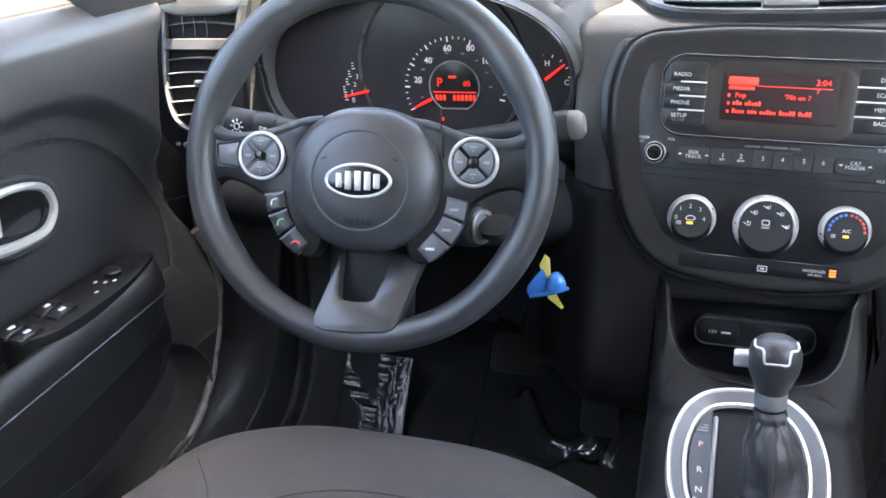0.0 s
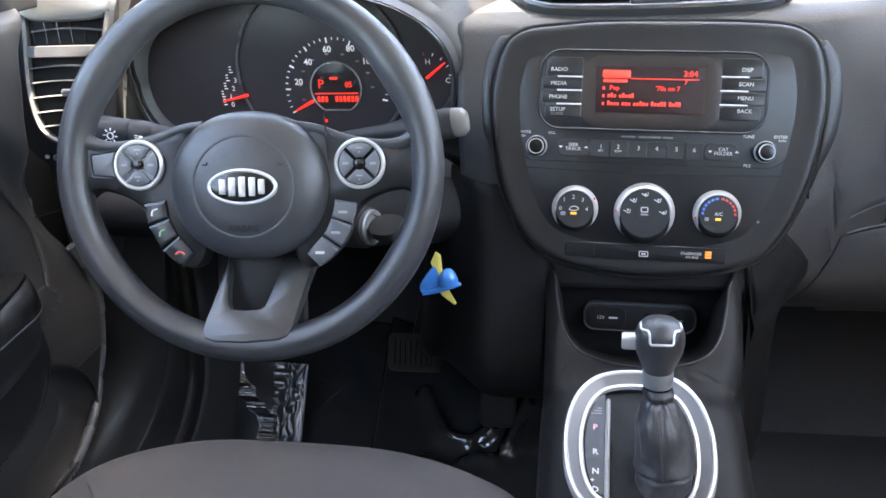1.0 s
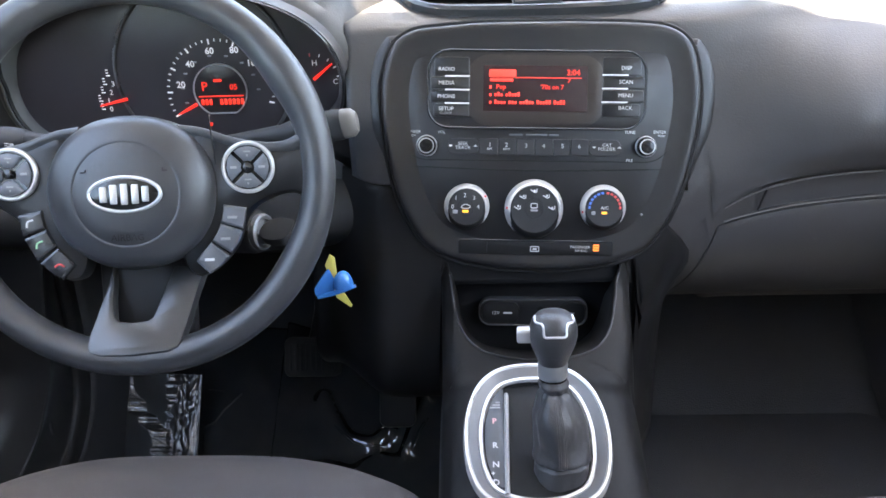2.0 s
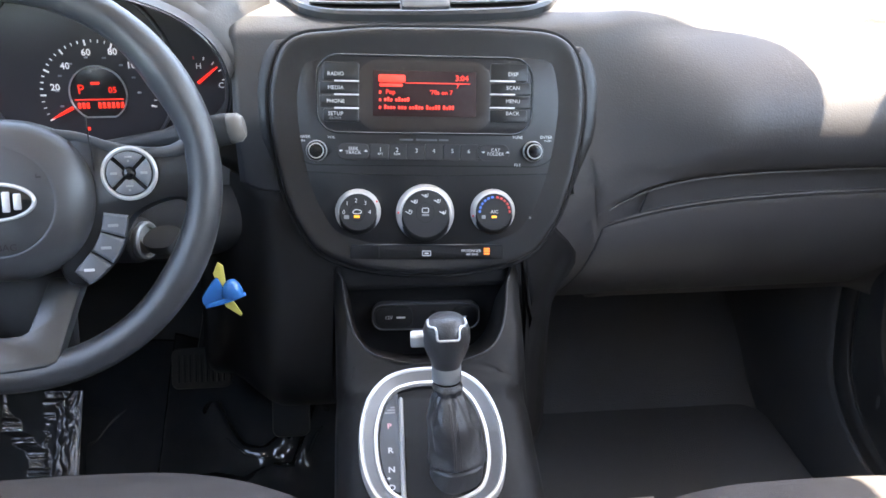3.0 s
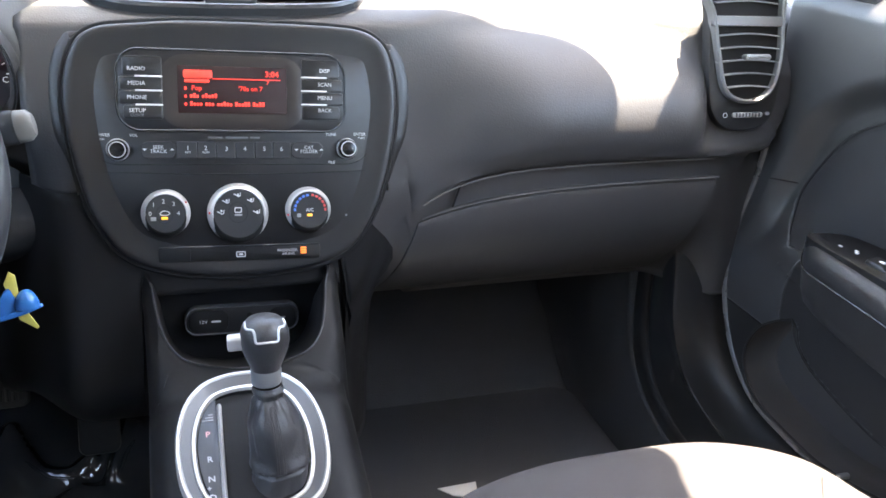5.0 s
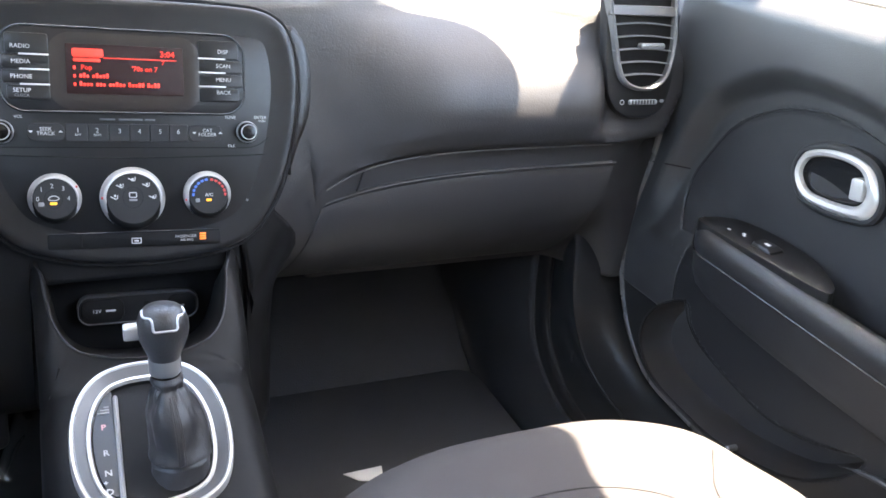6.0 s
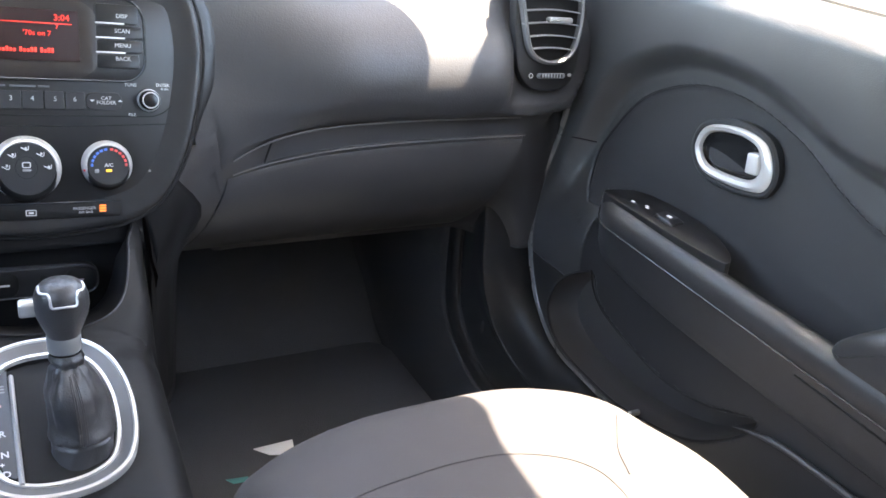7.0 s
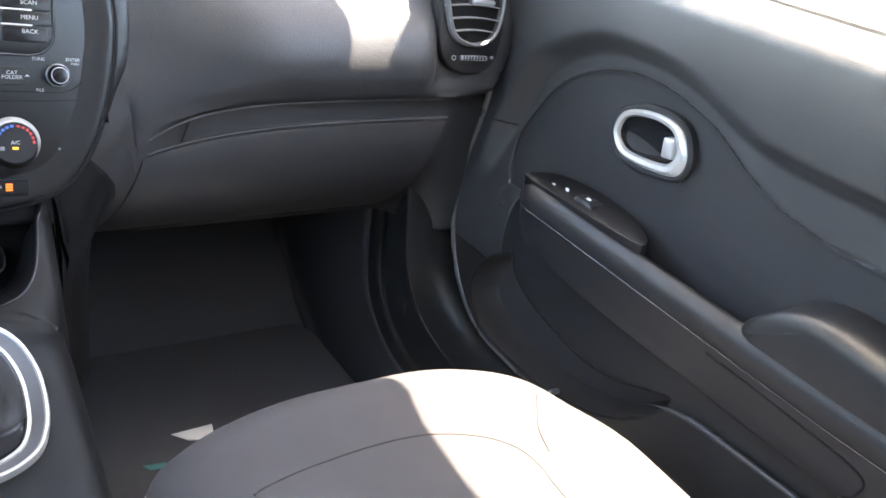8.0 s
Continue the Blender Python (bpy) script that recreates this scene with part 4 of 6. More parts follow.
    # bezel round the lever
    g = thing("gear_selector", (-0.01, -0.24, 0.43), "automatic gear selector with silver oval bezel", "gear selector")
    half = [(0.0, 0.0878), (0.0225, 0.0855), (0.0430, 0.0765), (0.0590, 0.0560), (0.0680, 0.0260), (0.0700, -0.005), (0.0660, -0.0380), (0.0540, -0.0640), (0.0300, -0.0790), (0.0, -0.0835)]
    out = smooth_loop(half + [(-u, v) for u, v in half[-2:0:-1]], 96)
    part("bezel", loft(bmesh.new(), [lift(MC, inset(out, d), h) for d, h in ((0.0, -0.004), (0.0003, 0.004), (0.0016, 0.0064), (0.0038, 0.0066), (0.0052, 0.0052))]), SILVER, g, "bright silver outer ring")
    part("bezel_slope", loft(bmesh.new(), [lift(MC, inset(out, d), h) for d, h in ((0.0050, 0.0053), (0.0095, 0.0030), (0.0147, 0.0000))]), MATT_RING, g, "matt silver sloping ring")
    part("inner_ring", loft(bmesh.new(), [lift(MC, inset(out, d), h) for d, h in ((0.0146, -0.0004), (0.0154, 0.0016), (0.0180, 0.0016), (0.0196, -0.0012), (0.0205, -0.010))]), SILVER, g, "bright silver inner ring")
    well = inset(out, 0.0202)
    # gate blackened to stand for the shade round the lever
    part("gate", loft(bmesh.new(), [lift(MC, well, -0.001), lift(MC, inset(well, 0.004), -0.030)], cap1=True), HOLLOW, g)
    strip = [p for p in well if p.x < -0.0330]
    strip.sort(key=lambda p: -p.y)
    poly = [Vector((-0.0300, strip[0].y + 0.001))] + [Vector((p.x + 0.0004, p.y)) for p in strip] + [Vector((-0.0310, strip[-1].y))]
    part("position_strip", plate(MC, poly, -0.012, 0.0002, 0.0003), SLATE, g, "slate grey strip with gear letters")
    part("divider", tube([MC @ Vector((-0.0272 - 0.0029 * i / 12, 0.050 - 0.112 * i / 12, 0.001)) for i in range(13)], 0.0046, 8, flat=0.5), SILVER, g, "silver divider")
    for text, u, v, mat in (("P", -0.0398, 0.0192, PINK), ("R", -0.0398, -0.0086, PRINT), ("N", -0.0396, -0.0297, PRINT), ("+", -0.0425, -0.0391, PRINT), ("D", -0.0398, -0.0487, PRINT), ("-", -0.0420, -0.0572, PRINT)):
        words(text, MC, u, v, 0.0085 if text not in "+-" else 0.0065, mat, g, 0.0006, bold=0.0002)
    for i in range(3):
        bar(MC, -0.0440 + 0.003 * i, -0.0335, 0.0345 + 0.0032 * i, 0.0362 + 0.0032 * i, 0.0, 0.0006, DIM, g)
    # lever
    base, neck = Vector((0.009, -0.268, 0.410)), Vector((0.0030, -0.2420, 0.5030))
    loops = []

    def girth(f):
        """Radius of the boot: a gathered cuff, then slack leather."""
        return 0.0126 + 0.0120 * ease(0.93, 0.58, f) ** 0.7 + 0.0016 * math.exp(-((f - 0.945) / 0.030) ** 2) - 0.0016 * math.exp(-((f - 0.885) / 0.022) ** 2)
    for i in range(71):
        f = i / 70
        p = base.lerp(neck, f) + Vector((0.0030 * math.sin(math.pi * f), 0, 0))
        lp = []
        for j in range(96):
            a = 2 * math.pi * j / 96
            ca, sa = math.cos(a), math.sin(a)
            soft = noise.noise(Vector((ca * 1.3, sa * 1.3, 2.2 * f + 4)))
            tip = f - 0.23 - 0.030 * ca + 0.020 * soft  # a slack fold hangs over slantwise near the foot
            fold = 0.0026 * math.exp(-(max(0.0, tip - 0.012) / 0.085) ** 2) * ease(-0.008, 0.012, tip) - 0.0034 * math.exp(-((tip + 0.018) / 0.016) ** 2)
            pull = 0.0024 * math.sin(3 * a + 2.2 * soft + 0.8) * ease(0.94, 0.70, f) * ease(0.20, 0.40, f)
            pleat = 0.0010 * math.sin(9 * a + 1.5 * soft) * math.exp(-((f - 0.86) / 0.06) ** 2)
            fine = 0.0007 * noise.noise(Vector((ca * 4, sa * 4, 9 * f)))
            r = (girth(f) + fold + (pull + pleat + 0.0030 * soft + fine) * clampf((1 - f) * 9))
            lp.append(Vector((p.x + r * ca, p.y + r * 0.96 * sa, p.z)))
        loops.append(lp)
    part("boot", loft(bmesh.new(), loops), LEATHER, g, "creased black leather boot")
    for j in (70, 71, 73, 74):  # a double row of stitches on either side of the joint
        seam = [lp[j] + Vector((0, -0.0003, 0)) for lp in loops[18:61]]
        part("seam", tube(seam, 0.0004, 5), THREAD, g)
    mk = Matrix.Translation((0.003, -0.2400, 0.503)) @ Matrix.Rotation(radians(-4), 4, "X")
    part("collar", turned(mk, [(0.0128, 0.0), (0.0134, 0.001), (0.0136, 0.013), (0.0130, 0.015)], 32), BRUSHED, g, "silver collar")
    kb = [(0.0128, 0.014), (0.0140, 0.018), (0.0172, 0.026), (0.0202, 0.034), (0.0216, 0.042), (0.0212, 0.050), (0.0192, 0.0565), (0.0150, 0.0615), (0.008, 0.0640), (0.001, 0.0644)]
    head = part("knob", turned(mk, kb, 40), LEATHER, g, "black leather gear knob")
    # cap inlay with a silver outline, facing back and up
    mi = mk @ Matrix.Translation((0, -0.0008, 0.0430)) @ Matrix.Rotation(radians(42), 4, "X")

    def on_knob(u, v):
        """The point of the knob's skin above (u, v) of the inlay's plane."""
        o, d = mk.inverted() @ (mi @ Vector((u, v, 0.04))), (mk.inverted().to_3x3() @ (mi.to_3x3() @ Vector((0, 0, -1))))
        prof = [(h, r) for r, h in kb]
        for i in range(120):
            q = o + d * (i * 0.0006)
            for (h0, r0), (h1, r1) in zip(prof, prof[1:]):
                if h0 <= q.z <= h1 and q.xy.length <= r0 + (r1 - r0) * (q.z - h0) / (h1 - h0):
                    return mk @ (q - d * 0.0005)
        return mk @ o
    trace = smooth_loop([(-0.0165, 0.013), (-0.0170, 0.007), (-0.0155, 0.0035), (-0.0115, 0.0010), (-0.0100, -0.004), (-0.0090, -0.0100), (0.0, -0.0112), (0.0090, -0.0100), (0.0100, -0.004), (0.0115, 0.0010), (0.0155, 0.0035), (0.0170, 0.007), (0.0165, 0.013)], 60, False)
    part("outline", tube([on_knob(p.x, p.y) for p in trace], 0.0011, 6), SILVER, head, "silver line round the cap")
    mb = pose(-0.0150, -0.236, 0.5445, 0, -90, 0)
    part("release_button", loft(bmesh.new(), [lift(mb, rrect(0, 0, 0.0148, 0.011, 0.004, 4), 0.0), lift(mb, rrect(0, 0, 0.0148, 0.011, 0.004, 4), 0.0125), lift(mb, rrect(0, 0, 0.0125, 0.009, 0.003, 4), 0.0142)], cap1=True), SILVER, head, "silver release button")


build_console()


# ---- steering wheel and column ----
def build_wheel():
    w = thing("steering_wheel", (-0.385, -0.154, 0.49), "black steering wheel with silver ringed thumb controls", "steering wheel")
    n, k = 96, 16
    loops = []
    for i in range(n + 1):
        a = 2 * math.pi * i / n
        grip = 0.0025 * (math.exp(-((abs(math.degrees(math.atan2(math.sin(a), math.cos(a)))) - 32) / 13) ** 2) + math.exp(-((abs(math.degrees(math.atan2(math.sin(a), math.cos(a)))) - 148) / 13) ** 2))
        r = 0.0158 + (grip if math.sin(a) > 0 else grip * 0.4)
        R = 0.1738 - (r - 0.0158)
        loops.append([MW @ Vector((R * math.cos(a) + r * math.cos(b) * math.cos(a), R * math.sin(a) + r * math.cos(b) * math.sin(a), r * 1.06 * math.sin(b))) for b in [2 * math.pi * j / k for j in range(k)]])
    part("rim", loft(bmesh.new(), loops), RIM, w, "smooth dark grey moulded rim")
    # hub: padded airbag cover with a round centre field
    hub = smooth_loop([(0.0, 0.0560), (0.030, 0.0520), (0.056, 0.0370), (0.072, 0.0140), (0.0775, -0.012), (0.0725, -0.042), (0.0570, -0.066), (0.030, -0.0830), (0.0, -0.0880), (-0.030, -0.0830), (-0.0570, -0.066), (-0.0725, -0.042), (-0.0775, -0.012), (-0.072, 0.0140), (-0.056, 0.0370), (-0.030, 0.0520)], 96)
    hub = [p + Vector((0.0015, 0)) for p in hub]
    prof = [(1.0, -0.030), (1.0, 0.000), (0.985, 0.008), (0.94, 0.0155), (0.86, 0.0215), (0.76, 0.0262), (0.70, 0.0282), (0.685, 0.0284), (0.672, 0.0280), (0.660, 0.0285), (0.50, 0.0305), (0.25, 0.0320), (0.05, 0.0322)]
    ctr = Vector((0.0015, -0.0165))
    loops = []
    for s, h in prof:
        t = clampf((0.86 - s) / 0.2)
        loops.append([MW @ Vector((*(ctr + ((p - ctr) * s * (1 - t) + (p - ctr).normalized() * 0.0695 * s * t)), h)) for p in hub])
    cover = part("airbag_cover", loft(bmesh.new(), loops, cap0=True, cap1=True), RIM, w, "padded hub cover with round centre field")
    # badge: oval plate, bright rim and plain bars
    mbz = MW @ Matrix.Translation((0.0018, -0.0165, 0.0300))
    badge = part("badge", plate(mbz, ellipse(0, 0, 0.0325, 0.0165, 48), 0.0, 0.0045, 0.0015), GLOSS, w, "oval chrome rimmed badge")
    part("badge_rim", ring(mbz, ellipse(0, 0, 0.0330, 0.0170, 48), 0.0030, 0.0, 0.0058, 0.0012), SILVER, badge)
    for u, hh in ((-0.0185, 0.0070), (-0.0095, 0.0088), (0.0, 0.0094), (0.0095, 0.0088), (0.0185, 0.0070)):
        part("badge_bar", plate(mbz, rrect(u, 0, 0.0062, 2 * hh, 0.0010, 2), 0.003, 0.0062, 0.0008), SILVER, badge)
    part("seam", tube([MW @ Vector(p) for p in ((0.0740, 0.0560, 0.0040), (0.0757, 0.0447, 0.0085), (0.0775, 0.0261, 0.0080), (0.0785, 0.0080, 0.0075))], 0.0009, 6), EMBOSS, cover)
    words("AIRBAG", MW, 0.0015, -0.0560, 0.0085, EMBOSS, cover, 0.0308)
    for s in (-1, 1):
        part("mark", tube([MW @ Vector((0.0015 + s * 0.038, 0.0040, 0.0300)), MW @ Vector((0.0015 + s * 0.034, 0.0040, 0.0304)), MW @ Vector((0.0015 + s * 0.034, 0.0065, 0.0300))], 0.0006, 5), EMBOSS, cover)
    for s in (-1, 1):
        lo = smooth_loop([(s * 0.172, 0.036), (s * 0.150, 0.0255), (s * 0.125, 0.0250), (s * 0.095, 0.0310), (s * 0.060, 0.0420), (s * 0.045, 0.0), (s * 0.040, -0.060), (s * 0.048, -0.092), (s * 0.068, -0.0945), (s * 0.092, -0.072), (s * 0.106, -0.040), (s * 0.125, -0.026), (s * 0.150, -0.0205), (s * 0.172, -0.030)], 80)
        sp = part("spoke", loft(bmesh.new(), [lift(MW, lo, -0.018), lift(MW, lo, -0.004), lift(MW, inset(lo, 0.003), 0.0025), lift(MW, inset(lo, 0.008), 0.0045)], cap0=True, cap1=True), FASCIA, w, "dark spoke housing the thumb controls")
        ridge = smooth_loop([(s * 0.173, 0.036), (s * 0.150, 0.0245), (s * 0.125, 0.0235), (s * 0.095, 0.0285), (s * 0.066, 0.0385), (s * 0.044, 0.0420)], 24, False)
        part("spoke_ridge", tube([MW @ Vector((p.x, p.y, 0.002)) for p in ridge], [0.0095 - 0.0045 * ease(0, 9, i) for i in range(24)], 12, flat=0.8), RIM, w)
        u, v = s * 0.1075 + 0.0012, 0.0048
        pod = part("thumb_control", turned(MW, [(0.0215, 0.003), (0.0213, 0.0085), (0.0200, 0.0098), (0.010, 0.0088)], 40, dx=u, dy=v), GLOSS, w, "round thumb control with silver ring")
        part("ring", ring(MW, ellipse(u, v, 0.0245, n=48), 0.0040, 0.002, 0.0108, 0.0017), SILVER, pod)
        for q in range(4):
            a0 = radians(45 + 90 * q)
            pts = [Vector((u + r * math.cos(a0 + t), v + r * math.sin(a0 + t))) for r, ts in ((0.0198, (0.09, 0.4, 0.785, 1.17, 1.48)), (0.0062, (1.30, 0.785, 0.27))) for t in ts]
            but = part("button", plate(MW, pts, 0.006, 0.0115, 0.0012), PAD, pod)
            am = a0 + math.pi / 4
            c = Vector((u + 0.0130 * math.cos(am), v + 0.0130 * math.sin(am)))
            if q % 2:
                bar(MW, c.x - 0.003, c.x + 0.003, c.y - 0.0012, c.y + 0.0012, 0.0112, 0.0118, DIM, but)
            else:
                bar(MW, c.x - 0.0032, c.x + 0.0032, c.y + 0.0008, c.y + 0.0022, 0.0112, 0.0118, DIM, but)
                bar(MW, c.x - 0.0008, c.x + 0.0008, c.y - 0.003, c.y - 0.0012, 0.0112, 0.0118, DIM, but)
        part("button", turned(MW, [(0.0045, 0.008), (0.0043, 0.0122), (0.003, 0.0128)], 20, dx=u, dy=v), GLOSS, pod)
        # three keys down the inner side of each spoke
        path = smooth_loop([(0.0935, -0.0305), (0.0895, -0.050), (0.0790, -0.0700), (0.0605, -0.0885)], 91, False)
        for i in range(3):
            seg = path[i * 30 + 1:i * 30 + 30:4]
            left, right = [], []
            for j, p in enumerate(seg):
                q = seg[min(j + 1, len(seg) - 1)] - seg[max(j - 1, 0)]
                nn = Vector((-q.y, q.x)).normalized()
                wd = 0.0106 - (0.0030 * ((j / len(seg)) ** 3) if i == 2 else 0)
                left.append(p + nn * wd)
                right.append(p - nn * wd)
            lp = [Vector((s * p.x + 0.0012, p.y)) for p in left + right[::-1]]
            # light on the right-hand keys is put into their paler rubber
            key = part("key", plate(MW, lp, 0.0, 0.0095, 0.0022), PAD if s > 0 else FRAME, w, "rubber key, paler grey to stand for light on it" if s > 0 else "dark key with telephone sign")
            c = seg[len(seg) // 2]
            c = Vector((s * c.x + 0.0012, c.y))
            if s > 0:
                bar(MW, c.x - 0.0055, c.x + 0.0035, c.y - 0.0013, c.y + 0.0013, 0.009, 0.0100, PRINT if i == 2 else DIM, key)
            else:
                mat = (PRINT, GREEN, REDP)[i]
                pts = ((-0.004, -0.003), (-0.003, 0.002), (0.002, 0.004)) if i < 2 else ((-0.0045, -0.0012), (0.0, 0.0012), (0.0045, -0.0012))
                part("icon", tube([MW @ Vector((c.x + a, c.y + b, 0.0099)) for a, b in smooth_loop(pts, 8, False)], 0.0010, 6), mat, key)
    part("rocker_key", plate(MW, [Vector(p) for p in ((-0.1530, 0.0140), (-0.1300, 0.0175), (-0.1325, 0.0060), (-0.1305, -0.0060), (-0.1510, -0.0050))], 0.003, 0.0085, 0.0015), PAD, w, "grey rocker key")
    part("rocker_frame", tube([MW @ Vector((*p, 0.0055)) for p in ((-0.1300, 0.0190), (-0.1550, 0.0150), (-0.1535, -0.0065), (-0.1310, -0.0080))], 0.0010, 6), FRAME, w)
    # lower spoke with its grey bracket
    mb = MW @ Matrix.Translation((0.0, -0.1300, -0.004)) @ Matrix.Rotation(radians(-27), 4, "X")
    fork = [(-0.0300, 0.0480), (-0.0320, 0.0325), (-0.0363, 0.0148), (-0.0409, -0.0038), (-0.0453, -0.0192), (-0.0476, -0.0313), (-0.0450, -0.0385), (-0.0344, -0.0418), (-0.0063, -0.0426), (0.0278, -0.0400), (0.0364, -0.0360), (0.0399, -0.0283), (0.0444, -0.0103), (0.0490, 0.0079), (0.0528, 0.0232), (0.0590, 0.0440)]
    fork += [(0.0290, 0.0460), (0.0237, 0.0307), (0.0196, 0.0182), (0.0148, 0.0027), (0.0120, -0.0055), (0.0061, -0.0090), (-0.0084, -0.0100), (-0.0195, -0.0085), (-0.0244, -0.0028), (-0.0268, 0.0154), (-0.0272, 0.0327), (-0.0270, 0.0480)]
    lo = [Vector(p) for p in fork]
    dense = []
    for i, p in enumerate(lo):
        q = lo[(i + 1) % len(lo)]
        dense += [p, p.lerp(q, 0.33), p.lerp(q, 0.67)]
    part("lower_bracket", plate(mb, dense, -0.012, 0.0035, 0.0022), SATIN, w, "satin grey lower spoke bracket")
    part("lower_spoke", box(MW, -0.045, 0.045, -0.165, -0.07, -0.045, -0.030, 0.006), DARK, w)


build_wheel()


def build_column():
    c = thing("steering_column", (-0.385, -0.03, 0.5), "black plastic steering column shroud with ignition lock", "steering column")
    loops = []
    for h in (-0.030, -0.045, -0.075, -0.13, -0.19):
        k = 0.85 + 0.15 * ease(-0.03, -0.06, h)
        loops.append(lift(MW, [p for p in ellipse(0.0, -0.028, 0.070 * k, 0.060 * k, 40, 2.8)], h))
    part("shroud", loft(bmesh.new(), loops, cap0=True, cap1=True), DARK, c)
    ml = pose(-0.298, -0.058, 0.5745, 84, 0, 68)
    lock = part("ignition_lock", turned(ml, [(0.025, -0.07), (0.024, -0.004), (0.0225, 0.0), (0.0215, 0.001)], 32), DARK, c)
    part("ring", loft(bmesh.new(), [lift(ml, ellipse(0, 0, r, n=32), h) for r, h in ((0.0200, 0.0), (0.0196, 0.006), (0.0175, 0.0075), (0.0140, 0.0065), (0.0135, 0.001))]), BRUSHED, lock, "bright lock ring")
    part("barrel", turned(ml, [(0.0138, 0.0), (0.0135, 0.004), (0.006, 0.005)], 24), BRUSHED, lock)
    # key in the lock
    k = thing("car_key", (-0.27, -0.09, 0.57), "black headed car key in the ignition lock", "key")
    part("bow", plate(ml @ pose(0, 0, 0, 90, 0, 25), smooth_loop([(-0.006, 0.006), (-0.014, 0.014), (-0.016, 0.028), (-0.011, 0.042), (0.011, 0.042), (0.016, 0.028), (0.014, 0.014), (0.006, 0.006)], 36), -0.006, 0.006, 0.0035), RUBBER, k)
    part("blade", box(ml @ pose(0, 0, 0, 90, 0, 25), -0.004, 0.004, -0.004, 0.008, -0.001, 0.001, 0.0005), CHROME, k)
    part("split_ring", tube([Vector((-0.247, -0.085, 0.560)) + Vector((0.0, 0.010 * math.cos(a), 0.012 * math.sin(a))) for a in [2 * math.pi * i / 20 for i in range(20)]], 0.0008, 6, closed=True), CHROME, k)
    t = thing("key_tag", (-0.222, -0.07, 0.49), "blue and yellow plastic tags hanging from the key", "key tag")
    mt = pose(-0.2215, -0.060, 0.510, 84, 0, 10) @ Matrix.Scale(0.76, 4)
    strip = [Vector(p) for p in ((-0.0115, 0.030), (-0.0035, 0.046), (0.0035, 0.040), (0.0055, 0.0), (0.0230, -0.036), (0.0205, -0.039), (0.0010, -0.022), (-0.0045, -0.002))]
    part("tag", plate(mt, strip, -0.004, -0.0018, 0.0006), TAG_YELLOW, t, "dull yellow plastic tag")
    lo = smooth_loop([(-0.0265, -0.016), (-0.030, -0.004), (-0.021, 0.010), (-0.008, 0.024), (-0.002, 0.014), (0.0015, 0.000), (-0.001, -0.008), (-0.012, -0.013)], 40)
    part("tag", plate(mt, lo, -0.001, 0.003, 0.0014), TAG_BLUE, t, "blue plastic tag")
    dome = [[mt @ Vector((0.0125 + 0.0155 * k * math.cos(a), -0.0045 + 0.024 * k * math.sin(a), h)) for a in [math.pi * i / 18 for i in range(19)]] for k, h in ((1.0, -0.002), (1.0, 0.004), (0.93, 0.008), (0.75, 0.0115), (0.45, 0.0135), (0.05, 0.014))]
    part("shell", loft(bmesh.new(), dome, closed=False), TAG_BLUE, t, "clear blue domed shell")
    part("foot", tube([mt @ Vector(p) for p in ((-0.026, -0.0165, 0.003), (-0.005, -0.0115, 0.006), (0.015, -0.0065, 0.007), (0.0305, -0.0035, 0.004))], [0.0022, 0.003, 0.003, 0.002], 8), TAG_BLUE, t)
    # stalks
    s = thing("light_stalk", (-0.53, -0.06, 0.66), "black indicator and light stalk with white signs", "stalk")
    p0, p1 = Vector((-0.445, -0.055, 0.668)), Vector((-0.592, -0.062, 0.689))
    part("arm", tube([p0, p0.lerp(p1, 0.35), p0.lerp(p1, 0.55), p0.lerp(p1, 0.60)], [0.008, 0.0095, 0.013, 0.0135], 14), DARK, s)
    part("grip", tube([p0.lerp(p1, 0.57), p0.lerp(p1, 0.60), p0.lerp(p1, 0.70), p0.lerp(p1, 0.74)], [0.0135, 0.0150, 0.0155, 0.0150], 16), DARK, s)
    part("end", tube([p0.lerp(p1, 0.745), p0.lerp(p1, 0.76), p0.lerp(p1, 0.97), p0.lerp(p1, 1.0)], [0.0135, 0.0150, 0.0155, 0.0130], 16), DARK, s)
    mi = pose(-0.570, -0.0785, 0.686, 80, 0, -4) @ pose(0, 0, 0, 0, 0, -6)
    part("sign", ring(mi, ellipse(0, 0, 0.0040, n=16), 0.0010, 0.0, 0.0012, 0.0002), PRINT, s)
    for i in range(8):
        mm = mi @ Matrix.Rotation(radians(45 * i), 4, "Z")
        bar(mm, 0.0055, 0.0085, -0.0006, 0.0006, 0.0, 0.0012, PRINT, s, "sign")
    m2 = mi @ pose(0.034, 0.001, -0.002, 0, 0, 0)
    bar(m2, -0.001, 0.0035, -0.003, 0.003, 0.0, 0.0012, PRINT, s, "sign")
    for i in range(3):
        bar(m2, -0.006, -0.002, -0.0028 + 0.0024 * i, -0.0018 + 0.0024 * i, 0.0, 0.0012, PRINT, s, "sign")
    r = thing("wiper_stalk", (-0.22, -0.06, 0.67), "black wiper stalk with grey end", "stalk")
    p0, p1 = Vector((-0.325, -0.050, 0.672)), Vector((-0.198, -0.058, 0.692))
    part("arm", tube([p0, p0.lerp(p1, 0.5), p0.lerp(p1, 0.72), p0.lerp(p1, 0.86)], [0.008, 0.0100, 0.0165, 0.0165], 14), DARK, r)
    part("barrel", tube([p0.lerp(p1, 0.84), p0.lerp(p1, 0.87), p0.lerp(p1, 0.98), p0.lerp(p1, 1.0)], [0.0140, 0.0165, 0.0165, 0.0158], 16, flat=0.75), DARK, r)
